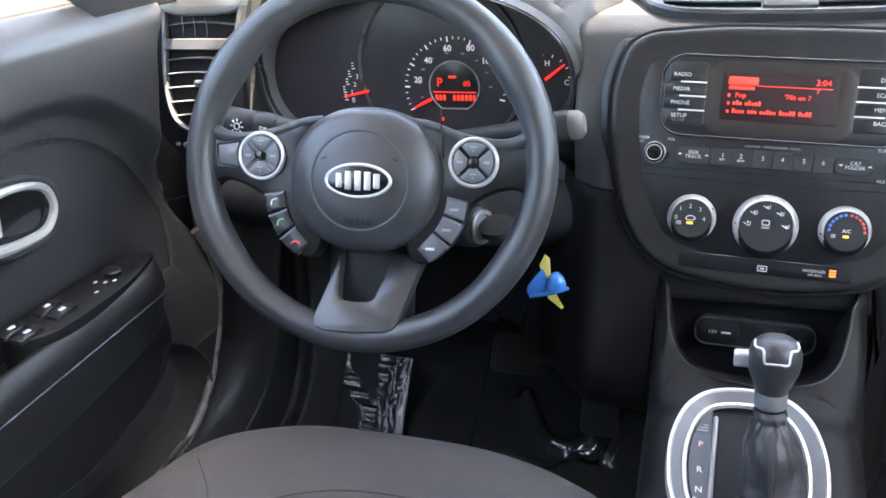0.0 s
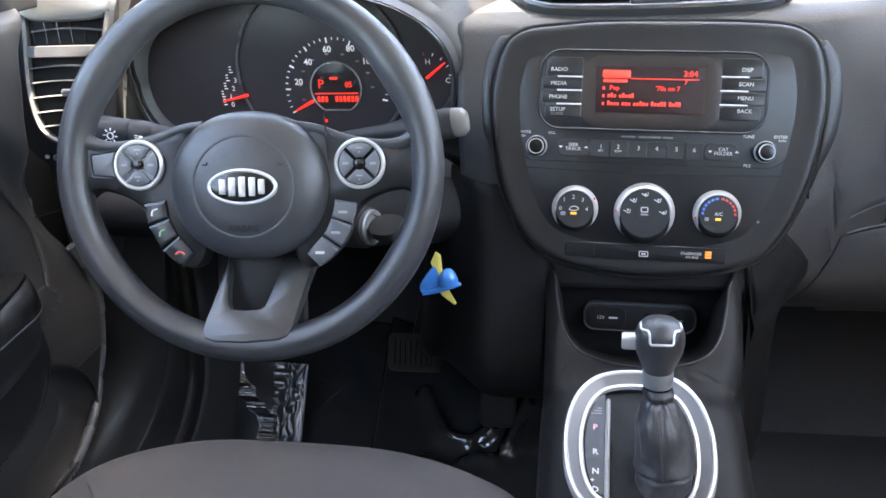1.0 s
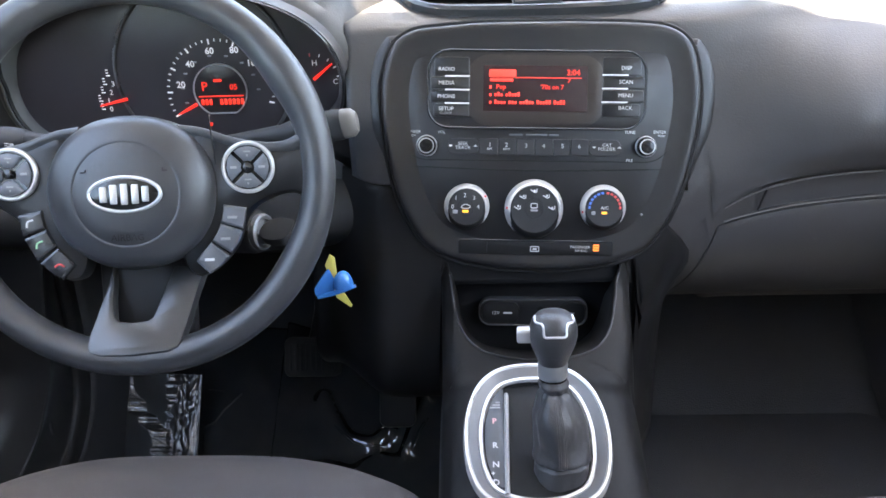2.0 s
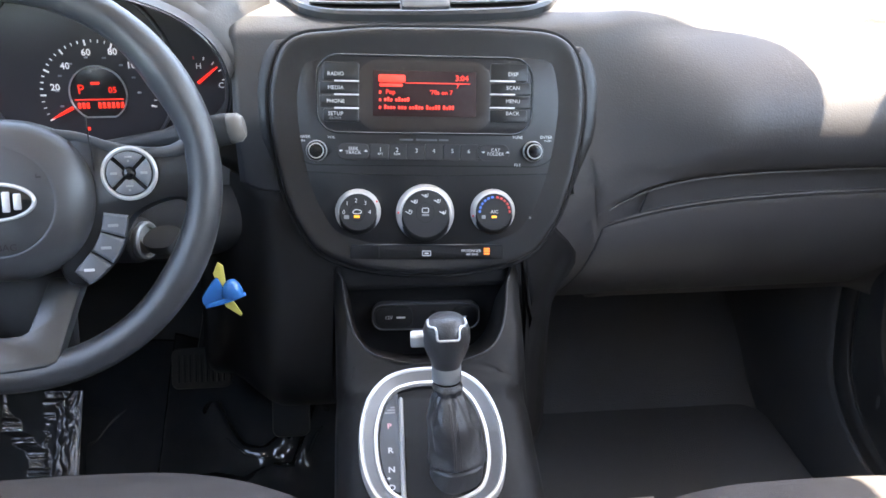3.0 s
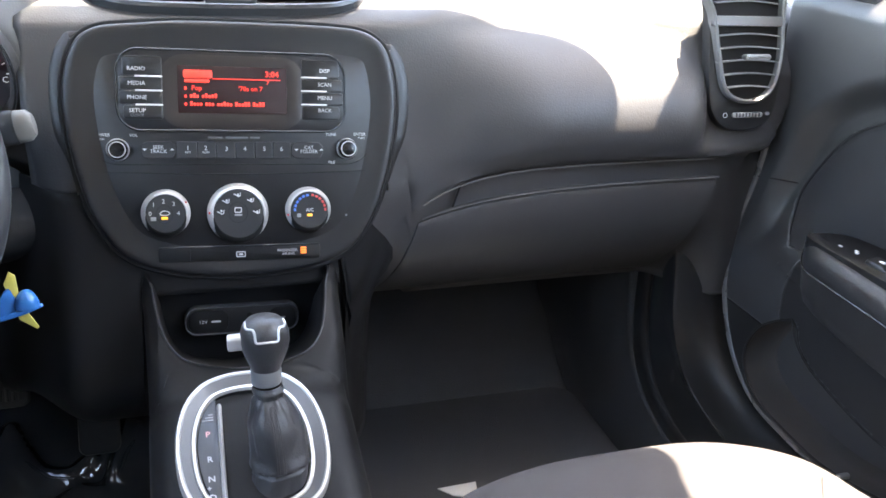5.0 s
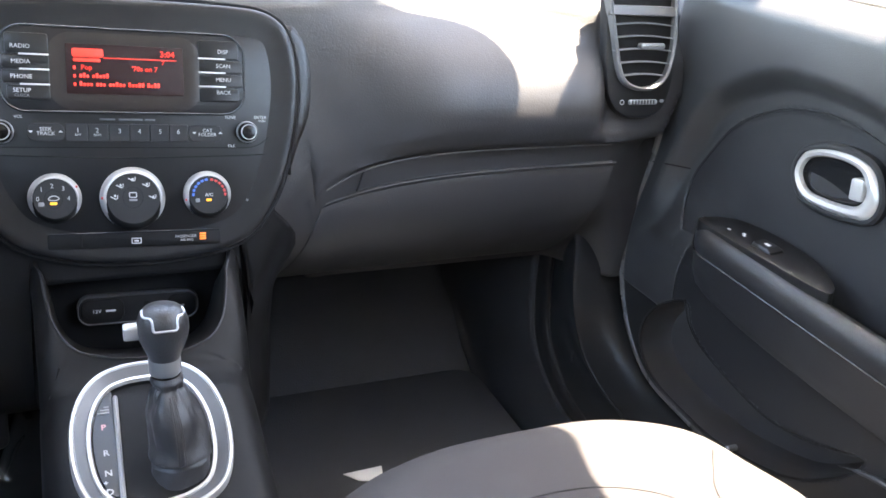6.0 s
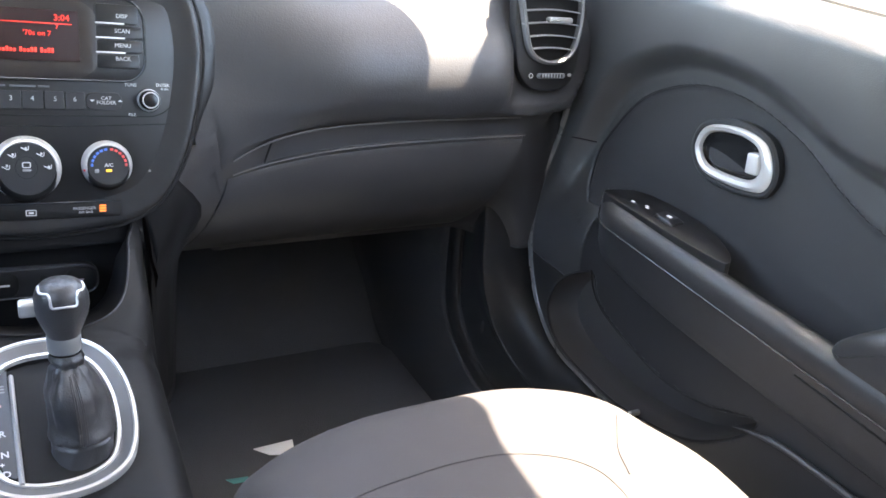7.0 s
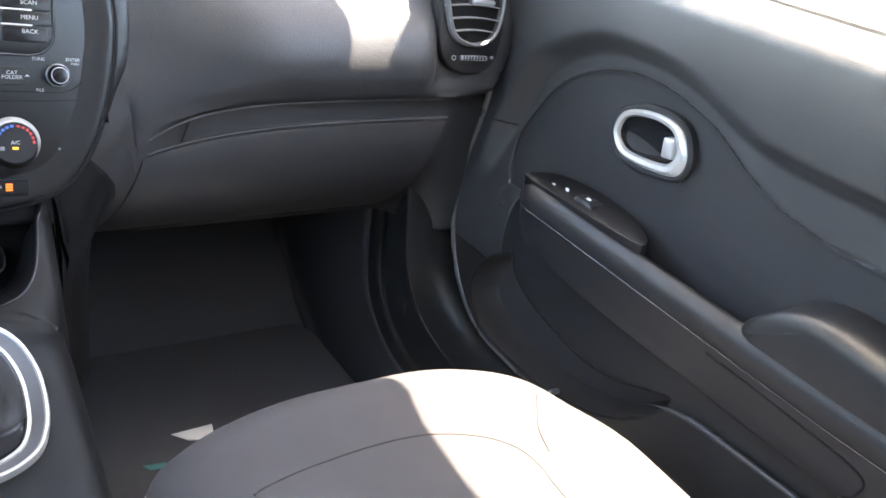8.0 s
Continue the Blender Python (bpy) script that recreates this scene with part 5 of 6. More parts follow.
    part("end", tube([p0.lerp(p1, 1.0), p0.lerp(p1, 1.01), p0.lerp(p1, 1.08), p0.lerp(p1, 1.12)], [0.0150, 0.0158, 0.0150, 0.0100], 16, flat=0.75), BEIGE, r, "beige grey stalk end")
    mr = pose(-0.2235, -0.0765, 0.688, 80, 0, 0) @ pose(0, 0, 0, 0, 0, 8)
    words("m", mr, 0.0, 0.003, 0.011, PRINT, r, 0.0006)
    words("1", mr, 0.001, -0.007, 0.006, PRINT, r, 0.0006)


build_column()


# ---- doors ----
def poly_dist(px, py, poly):
    """Signed distance of grid points to a closed outline: negative inside."""
    pts = np.array([(p[0], p[1]) for p in poly])
    d = np.full(px.shape, 9.0)
    inside = np.zeros(px.shape, bool)
    for i in range(len(pts)):
        a, b = pts[i], pts[(i + 1) % len(pts)]
        e = b - a
        t = np.clip(((px - a[0]) * e[0] + (py - a[1]) * e[1]) / max(e @ e, 1e-12), 0, 1)
        d = np.minimum(d, np.hypot(px - a[0] - t * e[0], py - a[1] - t * e[1]))
        if a[1] != b[1]:
            cross = ((a[1] > py) != (b[1] > py)) & (px < (b[0] - a[0]) * (py - a[1]) / (b[1] - a[1]) + a[0])
            inside ^= cross
    return np.where(inside, -d, d)


def nease(a, b, x):
    f = np.clip((x - a) / (b - a), 0, 1)
    return f * f * (3 - 2 * f)


def build_door(s, nm, dz):
    """The inner side of a front door; s mirrors it."""
    door = thing("front_door", (s * 0.73, -0.4, 0.2), "dark grey front door trim with silver handle and armrest", "car door", "front doors")
    insert = smooth_loop([(-0.080, 0.470), (-0.053, 0.503), (-0.036, 0.535), (-0.031, 0.582), (-0.076, 0.656), (-0.149, 0.699), (-0.234, 0.712), (-0.330, 0.691), (-0.400, 0.656), (-0.468, 0.635), (-0.600, 0.628), (-1.05, 0.628), (-1.10, 0.55), (-1.05, 0.470), (-0.5, 0.460)], 120)
    upper = smooth_loop([(0.010, 0.40), (0.010, 0.52), (-0.004, 0.600), (-0.041, 0.684), (-0.133, 0.741), (-0.218, 0.753), (-0.307, 0.743), (-0.383, 0.716), (-0.437, 0.706), (-0.544, 0.703), (-0.80, 0.703), (-1.2, 0.70), (-1.2, 0.40), (-0.6, 0.36)], 120)
    pocket = smooth_loop([(-0.1126, 0.4200), (-0.0656, 0.3920), (-0.0406, 0.3581), (-0.0354, 0.3206), (-0.0557, 0.2920), (-0.0942, 0.2750), (-0.1503, 0.2690), (-0.2301, 0.2700), (-0.3344, 0.2987), (-0.3912, 0.3382), (-0.4222, 0.3746), (-0.4250, 0.3930), (-0.3936, 0.3809), (-0.3511, 0.3640), (-0.2913, 0.3543), (-0.2317, 0.3608), (-0.1649, 0.3754), (-0.1324, 0.3939)], 100)
    zs = np.concatenate([np.linspace(0.246, 0.33, 34), np.linspace(0.3325, 0.842, 170)])
    fr = np.concatenate([np.linspace(0.0, 0.03, 12), np.linspace(0.033, 0.50, 170), np.linspace(0.512, 1.0, 44)])
    fz = np.array([0.245, 0.2535, 0.2552, 0.2575, 0.266, 0.2885, 0.320, 0.357, 0.3986, 0.4526, 0.5095, 0.563, 0.6066, 0.672, 0.76, 0.842])
    fy = np.array([-0.80, -0.30, -0.20, -0.135, -0.081, -0.0354, -0.0013, 0.0237, 0.0407, 0.0494, 0.0473, 0.0400, 0.036, 0.036, 0.045, 0.050])
    front = np.interp(zs, fz, fy)
    if s < 0:
        low = zs < 0.332
        front = np.where(low, front - 0.026, np.interp(zs, [0.332, 0.392, 0.440, 0.484, 0.554, 0.630, 0.726, 0.770, 0.785, 0.812, 0.842], [-0.0210, 0.0150, 0.0290, 0.0240, -0.0041, -0.0190, -0.0036, 0.004, 0.011, 0.037, 0.05]))
    front = np.convolve(np.pad(front, 4, mode="edge"), np.ones(9) / 9, mode="valid")
    Z = np.repeat(zs[None, :], len(fr), 0)
    Y = front[None, :] + (-1.06 - front[None, :]) * fr[:, None]
    # grid corners close to the insert's border are drawn onto it
    dI = poly_dist(Y, Z, insert)
    gy, gz = (poly_dist(Y + 1e-4, Z, insert) - dI) / 1e-4, (poly_dist(Y, Z + 1e-4, insert) - dI) / 1e-4
    near = np.abs(dI) < 0.0027
    Y, Z = np.where(near, Y - dI * gy, Y), np.where(near, Z - dI * gz, Z)
    dP = poly_dist(Y, Z, pocket)
    gy, gz = (poly_dist(Y + 1e-4, Z, pocket) - dP) / 1e-4, (poly_dist(Y, Z + 1e-4, pocket) - dP) / 1e-4
    close = np.abs(dP) < 0.0019
    Y, Z = np.where(close, Y - dP * gy, Y), np.where(close, Z - dP * gz, Z)
    dI, dU, dP = (poly_dist(Y, Z, p) for p in (insert, upper, pocket))
    dI[near], dP[close] = 0.0, 0.0
    def skin(Yq, Zq, dIq, dUq, dPq, ahead):
        X = np.full(Yq.shape, 0.713)
        X -= 0.004 * np.sin(np.clip((Zq - 0.70) / 0.13, 0, 1) * np.pi)
        X += 0.05 * np.clip((Zq - 0.800) / 0.042, 0, 1) ** 2
        X += 0.030 * nease(0.006, -0.027, dUq)
        X += 0.004 * nease(0.003, -0.003, dIq) - 0.010 * nease(0.0, -0.10, dIq)
        fore = nease(-0.15, -0.05, Yq)
        low = nease(0.505, 0.480, Zq) * (1 - fore) + nease(0.62, 0.42, Zq) * fore
        X = X * (1 - low) + 0.698 * low
        X += 0.012 * nease(0.012, 0.0, ahead)
        return X
    X = skin(Y, Z, dI, dU, dP, front[None, :] - Y)
    # lower trim is the upper's plastic, darkened for the shade low on the door
    for nm_, mat_, label_, zone in (("trim_panel", SOFT, "moulded dark grey trim panel", 0), ("insert_panel", DOOR_CLOTH, "dark cloth door insert", 1), ("lower_panel", DOOR_LOW, "lower panel with map pocket, darkened for shade", 2)):
        bm, made = bmesh.new(), {}
        for i in range(len(fr) - 1):
            for j in range(len(zs) - 1):
                if (3 if dP[i:i + 2, j:j + 2].sum() < 0 else 1 if dI[i:i + 2, j:j + 2].sum() < 0 and zs[j] > 0.50 else 2 if zs[j] < 0.50 and fr[i] > 0.115 or zs[j] < 0.385 else 0) != zone:
                    continue
                q = []
                for a, b in ((i, j), (i + 1, j), (i + 1, j + 1), (i, j + 1)):
                    if (a, b) not in made:
                        made[a, b] = bm.verts.new((s * X[a, b], Y[a, b], Z[a, b] + dz))
                    q.append(made[a, b])
                bm.faces.new(q)
        thicken(part(nm_, bm, mat_, door, label_, sharp=60), 0.003)
    mY = Matrix(((0, 0, -s, 0), (1, 0, 0, 0), (0, 1, 0, dz), (0, 0, 0, 1)))  # plane (y, z); height towards the cabin

    def at(x, h=0.0):
        return Matrix.Translation((s * x, 0, 0)) @ mY
    lip = [(float(front[j]), float(zs[j])) for j in range(3, 146 if s > 0 else 102, 4)]
    # highlight down the door's edge comes from this paler colour
    part("front_lip", tube([Vector((s * (0.7015 + 0.0135 * ease(0.48, 0.58, p.y)), p.x - 0.003, p.y + dz)) for p in smooth_loop(lip, 90, False)], 0.0062, 12), EDGE, door, "satin front edge, paler grey for its highlight")
    part("seam", tube([Vector((s * 0.7105, p.x, p.y + dz)) for p in smooth_loop([(0.048, 0.567), (0.0, 0.578), (-0.046, 0.588)], 12, False)], 0.0008, 5), EMBOSS, door)
    # handle: silver oval frame, dark hollow, lever
    mh = at(0.734) @ pose(-0.258, 0.647, 0, 0, 0, -8) @ Matrix.Scale(0.95, 4)
    out = smooth_loop([(0.063, -0.004), (0.058, 0.020), (0.042, 0.0325), (0.010, 0.0375), (-0.025, 0.0350), (-0.050, 0.0240), (-0.063, 0.0), (-0.063, -0.020), (-0.052, -0.035), (-0.030, -0.0385), (0.010, -0.0370), (0.045, -0.0290)], 72)
    h = part("handle_surround", ring(mh, [p + (p.normalized() * 0.0065) for p in out], 0.009, -0.008, 0.0050, 0.003), DARK, door)
    loop_in = [Vector((p.x * 0.74 + 0.004, p.y * 0.66 + 0.0015)) for p in out]
    frame_ = loft(bmesh.new(), [lift(mh, out, -0.008), lift(mh, out, 0.001), lift(mh, inset(out, 0.0025), 0.0050), lift(mh, [a.lerp(b, 0.45) for a, b in zip(out, loop_in)], 0.0078), lift(mh, [a.lerp(b, 0.80) for a, b in zip(out, loop_in)], 0.0062), lift(mh, loop_in, 0.0015), lift(mh, loop_in, -0.006)])
    hf = part("handle_frame", frame_, SILVER, door, "silver oval door handle frame")
    part("hollow", loft(bmesh.new(), [lift(mh, loop_in, 0.002), lift(mh, inset(loop_in, 0.002), -0.002), lift(mh, inset(loop_in, 0.008), -0.004)], cap1=True), GLOSS, door)
    part("lever", plate(mh, rrect(-0.034, -0.002, 0.018, 0.026, 0.003, 3), -0.003, 0.0085, 0.003), SILVER, hf, "silver pull lever")
    # armrest
    secs = []
    for i in range(46):
        y = -0.056 - 1.004 * i / 45
        f = ease(-0.05, -0.16, y)
        inn = 0.735 - 0.078 * f ** 0.8
        zl = 0.453 + 0.05 * math.exp(-max(0.0, -y - 0.08) / 0.07)
        sec = [(0.745, 0.515), (inn + 0.052 * f, 0.520), (inn + 0.034 * f, 0.532), (inn + 0.024 * f, 0.546), (inn + 0.013 * f, 0.549), (inn + 0.003 * f, 0.540), (inn, 0.528), (inn + 0.001, 0.517), (inn + 0.005, 0.6 * 0.517 + 0.4 * zl), (inn + 0.010 * f, zl + 0.008), (inn + 0.020 * f, zl), (0.745, zl - 0.006)]
        slope = 0.010 * clampf((-y - 0.10) / 0.5) + 0.004
        g = 0.1 + 0.9 * ease(-0.062, -0.112, y)  # the ridge sinks into the door at the front end
        sec = [(x, 0.517 + (z - 0.517) * g if z > 0.517 else z) for x, z in sec]
        secs.append([Vector((s * p.x, y, p.y - slope + dz)) for p in smooth_loop(sec, 41, False)])
    rest = part("armrest", loft(bmesh.new(), secs, closed=False), DOOR_LOW, door, "padded dark armrest")
    line = [Vector((s * (0.735 - 0.078 * ease(-0.05, -0.16, y) ** 0.8 - 0.0006), y, 0.5205 - 0.004 - 0.016 * clampf((-y - 0.10) / 0.5) + dz)) for y in [-0.095 - 0.62 * i / 50 for i in range(51)]]
    part("seam", tube(line, 0.0009, 5), FRAME, rest)
    # bolster under the armrest
    bol = smooth_loop([(-0.13, 0.487), (-0.18, 0.470), (-0.30, 0.462), (-0.45, 0.452), (-0.55, 0.450), (-0.640, 0.456), (-0.662, 0.478), (-0.650, 0.496), (-0.55, 0.503), (-0.40, 0.505), (-0.25, 0.505), (-0.16, 0.500)], 80)
    def arm_skin(y, z):
        """How far out the armrest's inner side lies."""
        f = ease(-0.05, -0.16, y)
        inn, zl = 0.735 - 0.078 * f ** 0.8, 0.453 + 0.05 * math.exp(-max(0.0, -y - 0.08) / 0.07)
        z += 0.010 * clampf((-y - 0.10) / 0.5) + 0.004
        return float(np.interp(z, [zl, zl + 0.008, 0.6 * 0.517 + 0.4 * zl, 0.517, 0.528, 0.540], [inn + 0.020 * f, inn + 0.010 * f, inn + 0.005, inn + 0.001, inn, inn + 0.003 * f]))
    trail = [(p.x, p.y - 0.004 - 0.010 * clampf((-p.x - 0.10) / 0.5)) for p in bol if p.x < -0.45]
    part("groove", tube([Vector((s * (arm_skin(y, z) - 0.0002), y, z + dz)) for y, z in trail], 0.0015, 6), EMBOSS, rest, "dark groove round the side bolster")
    rim_pts = [p for p in insert[2:76] if p.y > 0.512]
    ry, rz = np.array([p.x for p in rim_pts]), np.array([p.y for p in rim_pts])
    rx = skin(ry, rz, np.zeros(len(ry)), poly_dist(ry, rz, upper), poly_dist(ry, rz, pocket), np.full(len(ry), 0.1))
    part("seam", tube([Vector((s * (float(x) - 0.0018), float(y), float(z) + dz)) for x, y, z in zip(rx, ry, rz)], 0.0014, 10), DOOR_CLOTH, door, "dark border of the door insert")
    sail = [Vector(p) for p in ((0.075, 0.815), (-0.088, 0.815), (-0.092, 0.85), (-0.085, 0.95), (0.0, 0.98), (0.075, 0.90))]
    part("sail_panel", plate(at(0.725), sail, -0.03, 0.004, 0.003), DARK, door, "dark corner panel ahead of the window")
    # pull grip
    gl = smooth_loop([(-0.490, 0.535), (-0.508, 0.562), (-0.535, 0.580), (-0.575, 0.588), (-0.66, 0.582), (-0.80, 0.575), (-0.95, 0.570), (-0.98, 0.535), (-0.93, 0.495), (-0.70, 0.488), (-0.58, 0.494), (-0.515, 0.508)], 80)
    part("pull_grip", loft(bmesh.new(), [lift(at(0.707), gl, -0.03), lift(at(0.707), gl, 0.034), lift(at(0.707), inset(gl, 0.003), 0.0395), lift(at(0.707), inset(gl, 0.008), 0.0430), lift(at(0.707), inset(gl, 0.015), 0.0450)], cap1=True), DOOR_LOW, door, "smooth raised pull grip")
    # pocket lining and screw
    bag = [lift(at(x), inset(pocket, d), 0.0) for d, x in ((-0.0015, 0.6985), (0.0005, 0.7040), (0.0030, 0.7250), (0.0060, 0.7420), (0.0100, 0.7480))]
    part("pocket_lining", loft(bmesh.new(), bag, cap1=True), POCKET, door, "dark lining of the map pocket")
    part("pocket_rim", tube([Vector((s * 0.6985, p.x, p.y + dz)) for p in pocket], 0.0026, 8, closed=True), DOOR_LOW, door)
    part("pocket_lip", tube([Vector((s * 0.6935, p.x, p.y + dz)) for p in smooth_loop([(-0.112, 0.424), (-0.1300, 0.3965), (-0.1649, 0.3764), (-0.2317, 0.3618), (-0.2913, 0.3553), (-0.3511, 0.3650), (-0.3936, 0.3819)], 50, False)], 0.0012, 8), DOOR_LOW, door)
    part("lower_edge", tube([Vector((s * 0.689, p.x, p.y + dz)) for p in smooth_loop([(-0.405, 0.371), (-0.428, 0.381), (-0.469, 0.391), (-0.526, 0.394), (-0.60, 0.396), (-0.80, 0.400), (-1.05, 0.405)], 40, False)], [0.0006 + 0.0034 * ease(0, 14, i) for i in range(40)], 10), SOFT, door, "rounded edge of the lower trim")
    part("screw", turned(at(0.690) @ Matrix.Translation((-0.257, 0.283, 0)), [(0.004, -0.01), (0.0042, 0.004), (0.002, 0.006)], 14), BRUSHED, door, "small bright screw")
    # switches on the armrest's front end
    sw = thing("window_switches", (s * 0.69, -0.2, 0.55), "black window switch panel with white signs on the armrest", "switch panel", "window switch panels")
    wide = 0.0 if s > 0 else 0.006
    mt = Matrix(((0, -s, 0, s * 0.693), (1, 0, 0, -0.225), (0, 0, 1, 0.5485 + dz), (0, 0, 0, 1))) @ pose(0, 0, 0, -6, 1.0, 0)
    face = [(0.100, 0.020), (0.104, 0.0), (0.088, -0.024), (0.055, -0.034), (0.010, -0.036), (-0.045, -0.028), (-0.088, -0.010), (-0.109, 0.006), (-0.109, 0.021), (-0.05, 0.024), (0.03, 0.023)]
    part("plate", plate(mt, smooth_loop(face if s > 0 else [(0.110, 0.000), (0.095, 0.012), (0.03, 0.020 + wide), (-0.06, 0.023 + wide), (-0.105, 0.018), (-0.115, -0.004), (-0.10, -0.022), (-0.03, -0.024), (0.05, -0.022), (0.095, -0.014)], 48), -0.034, 0.004, 0.002), CONSOLE, sw)
    spots = ((0.0, 0.0),) if s > 0 else ((-0.052, 0.0075), (-0.052, -0.011), (-0.102, 0.0075), (-0.102, -0.011))
    for u, v in spots:
        k = part("switch", loft(bmesh.new(), [lift(mt, rrect(u, v, 0.034, 0.0155 if s < 0 else 0.022, 0.003, 3), 0.003), lift(mt, rrect(u, v, 0.032, 0.0145 if s < 0 else 0.021, 0.003, 3), 0.0065), lift(mt, rrect(u + 0.003, v, 0.024, 0.012 if s < 0 else 0.017, 0.003, 3), 0.0085)], cap1=True), FASCIA, sw)
        bar(mt, u - 0.004, u + 0.004, v - 0.0022, v + 0.0022, 0.008, 0.0092, PRINT, k)
    marks = ((0.062, 0.004), (0.043, -0.003), (0.039, 0.0005)) if s > 0 else ((-0.001, 0.010), (0.018, -0.006), (0.045, 0.004), (0.040, -0.010), (0.030, 0.010), (0.022, 0.004), (0.052, -0.004))
    for u, v in marks:
        bar(mt, u - 0.0025, u + 0.0025, v - 0.0016, v + 0.0016, 0.003, 0.0046, PRINT, sw)
    if s < 0:
        part("mirror_knob", turned(mt, [(0.011, 0.003), (0.0105, 0.009), (0.009, 0.010)], 24, dx=0.042, dy=-0.002), FASCIA, sw)
    # window above the belt line
    win = tagged(part("window_1" if s > 0 else "window_2", box(at(0.752), -0.97, 0.28, 0.81, 1.24, -0.0015, 0.0015, 0.0005), GLASS), "clear side window of the front door", "window", kind="structure")
    win.visible_shadow = False
    tagged(part("trim_belt_" + nm, tube([(s * 0.750, 0.30, 0.832 + dz), (s * 0.750, -0.3, 0.834 + dz), (s * 0.750, -1.05, 0.836 + dz)], 0.006, 8), RUBBER), "black rubber window seal along the door", "seal", kind="structure")


build_door(1, "passenger", 0.0)
build_door(-1, "driver", -0.012)


# ---- seats ----
def build_seat():
    s = thing("front_seat", (0.355, -0.5, 0.08), "dark grey cloth car seat with stitched seams", "car seat", "front seats")
    cx, y0, up = 0.355, -0.252, 0.025

    def outline(k, d):
        door_side = [(0.0, 0.0), (0.085, -0.004), (0.150, -0.026), (0.194, -0.058), (0.220, -0.105), (0.229, -0.17), (0.232, -0.28), (0.232, -0.42), (0.226, -0.54)]
        tunnel_side = [(0.0, 0.0), (-0.086, -0.0025), (-0.150, -0.016), (-0.190, -0.034), (-0.222, -0.056), (-0.243, -0.092), (-0.249, -0.16), (-0.250, -0.28), (-0.248, -0.42), (-0.240, -0.54)]
        lp = smooth_loop(door_side, 40, False) + list(reversed(smooth_loop(tunnel_side, 40, False)))[:-1]
        return [Vector((cx + p.x, y0 + p.y)) for p in inset(lp, d)]
    def top(x, y):
        """Height of the cushion's crown above a plan point."""
        return 0.3985 + up - 0.02 * clampf((-y - 0.35) / 0.4) + 0.020 * ease(0.082, 0.150, abs(x - cx)) * ease(-0.38, -0.50, y)
    loops = []
    for d, z in ((0.06, 0.10), (0.020, 0.12), (0.004, 0.20), (0.0, 0.285), (0.001, 0.330)):
        loops.append([Vector((p.x, p.y, z)) for p in outline(1, d)])
    edge = outline(1, 0.0)
    mid = Vector((cx, y0 - 0.30))
    for d in (0.003, 0.007, 0.013, 0.020, 0.030, 0.042, 0.056, 0.072, 0.085, 0.098, 0.111, 0.124, 0.137, 0.150, 0.165, 0.18, 0.195, 0.21, 0.228):
        f = 1 - d / 0.235
        drop = 0.058 * (1 - min(1, d / 0.085)) ** 2.6
        lp = []
        for p in edge:
            q = mid + (p - mid) * f
            lp.append(Vector((q.x, q.y, top(q.x, q.y) - drop)))
        loops.append(lp)
    cushion = part("cushion", loft(bmesh.new(), loops, cap0=True, cap1=True), FABRIC, s, "dark cloth cushion")
    # stitched seam across the front and along the side rolls
    seam = smooth_loop([(0.262, -0.62), (0.200, -0.50), (0.172, -0.440), (0.180, -0.420), (0.206, -0.411), (0.246, -0.403), (0.305, -0.399), (0.362, -0.404), (0.410, -0.424), (0.436, -0.450), (0.442, -0.480), (0.440, -0.505), (0.435, -0.62)], 90, False)
    part("seam", tube([Vector((p.x, p.y, top(p.x, p.y) + 0.0001)) for p in seam[22:]], 0.0011, 6), SEAM, s, "sunken stitched seam")
    part("side_seam", tube([Vector((p.x, p.y, top(p.x, p.y) + 0.0001)) for p in smooth_loop([(0.509, -0.392), (0.490, -0.415), (0.471, -0.440), (0.460, -0.470)], 16, False)], 0.0010, 6), SEAM, s)
    # pale stitches along the front edge
    rim = [p for p in outline(1, -0.0004) if p.x < cx - 0.14 and p.y > -0.60]
    rim.sort(key=lambda p: -p.y)
    rim = smooth_loop(rim, 110, False)
    for a, b in zip(rim[::2], rim[1::2]):
        part("stitch", tube([(a.x, a.y, 0.352), (b.x, b.y, 0.352)], 0.0008, 5), PRINT, s)
    # backrest and headrest: unseen, added to block rear light from the cushions
    rows = []
    for f, w, d in ((0.0, 0.17, 0.03), (0.03, 0.195, 0.05), (0.15, 0.205, 0.058), (0.40, 0.207, 0.056), (0.65, 0.200, 0.050), (0.85, 0.180, 0.043), (0.95, 0.155, 0.034), (1.0, 0.11, 0.018)):
        rows.append([Vector((cx + p.x, -0.855 - 0.225 * f + p.y + 0.03 * (p.x / 0.2) ** 2, 0.36 + 0.60 * f)) for p in ellipse(0, 0, w, d, 48, 3.0)])
    part("backrest", loft(bmesh.new(), rows, cap0=True, cap1=True), FABRIC, s, "dark cloth backrest")
    rows = [[Vector((cx + p.x, -1.10 - 0.02 * f + p.y, 0.985 + 0.17 * f)) for p in ellipse(0, 0, w, d, 40, 3.0)] for f, w, d in ((0.0, 0.08, 0.02), (0.08, 0.115, 0.040), (0.5, 0.13, 0.046), (0.9, 0.11, 0.038), (1.0, 0.07, 0.02))]
    part("headrest", loft(bmesh.new(), rows, cap0=True, cap1=True), FABRIC, s)
    for dx in (-0.05, 0.05):
        part("headrest_post", tube([(cx + dx, -1.075, 0.94), (cx + dx, -1.10, 1.0)], 0.006, 10), BRUSHED, s)
    part("base", box(FLAT, cx - 0.19, cx + 0.19, -0.80, -0.34, 0.02, 0.12, 0.01), DARK, s, "dark seat base")
    return s


seat = build_seat()
other = copy_thing(seat, Matrix.Translation((-0.358, -0.430, 0.078)) @ Matrix.Diagonal((-1.05, 1, 1, 1)))
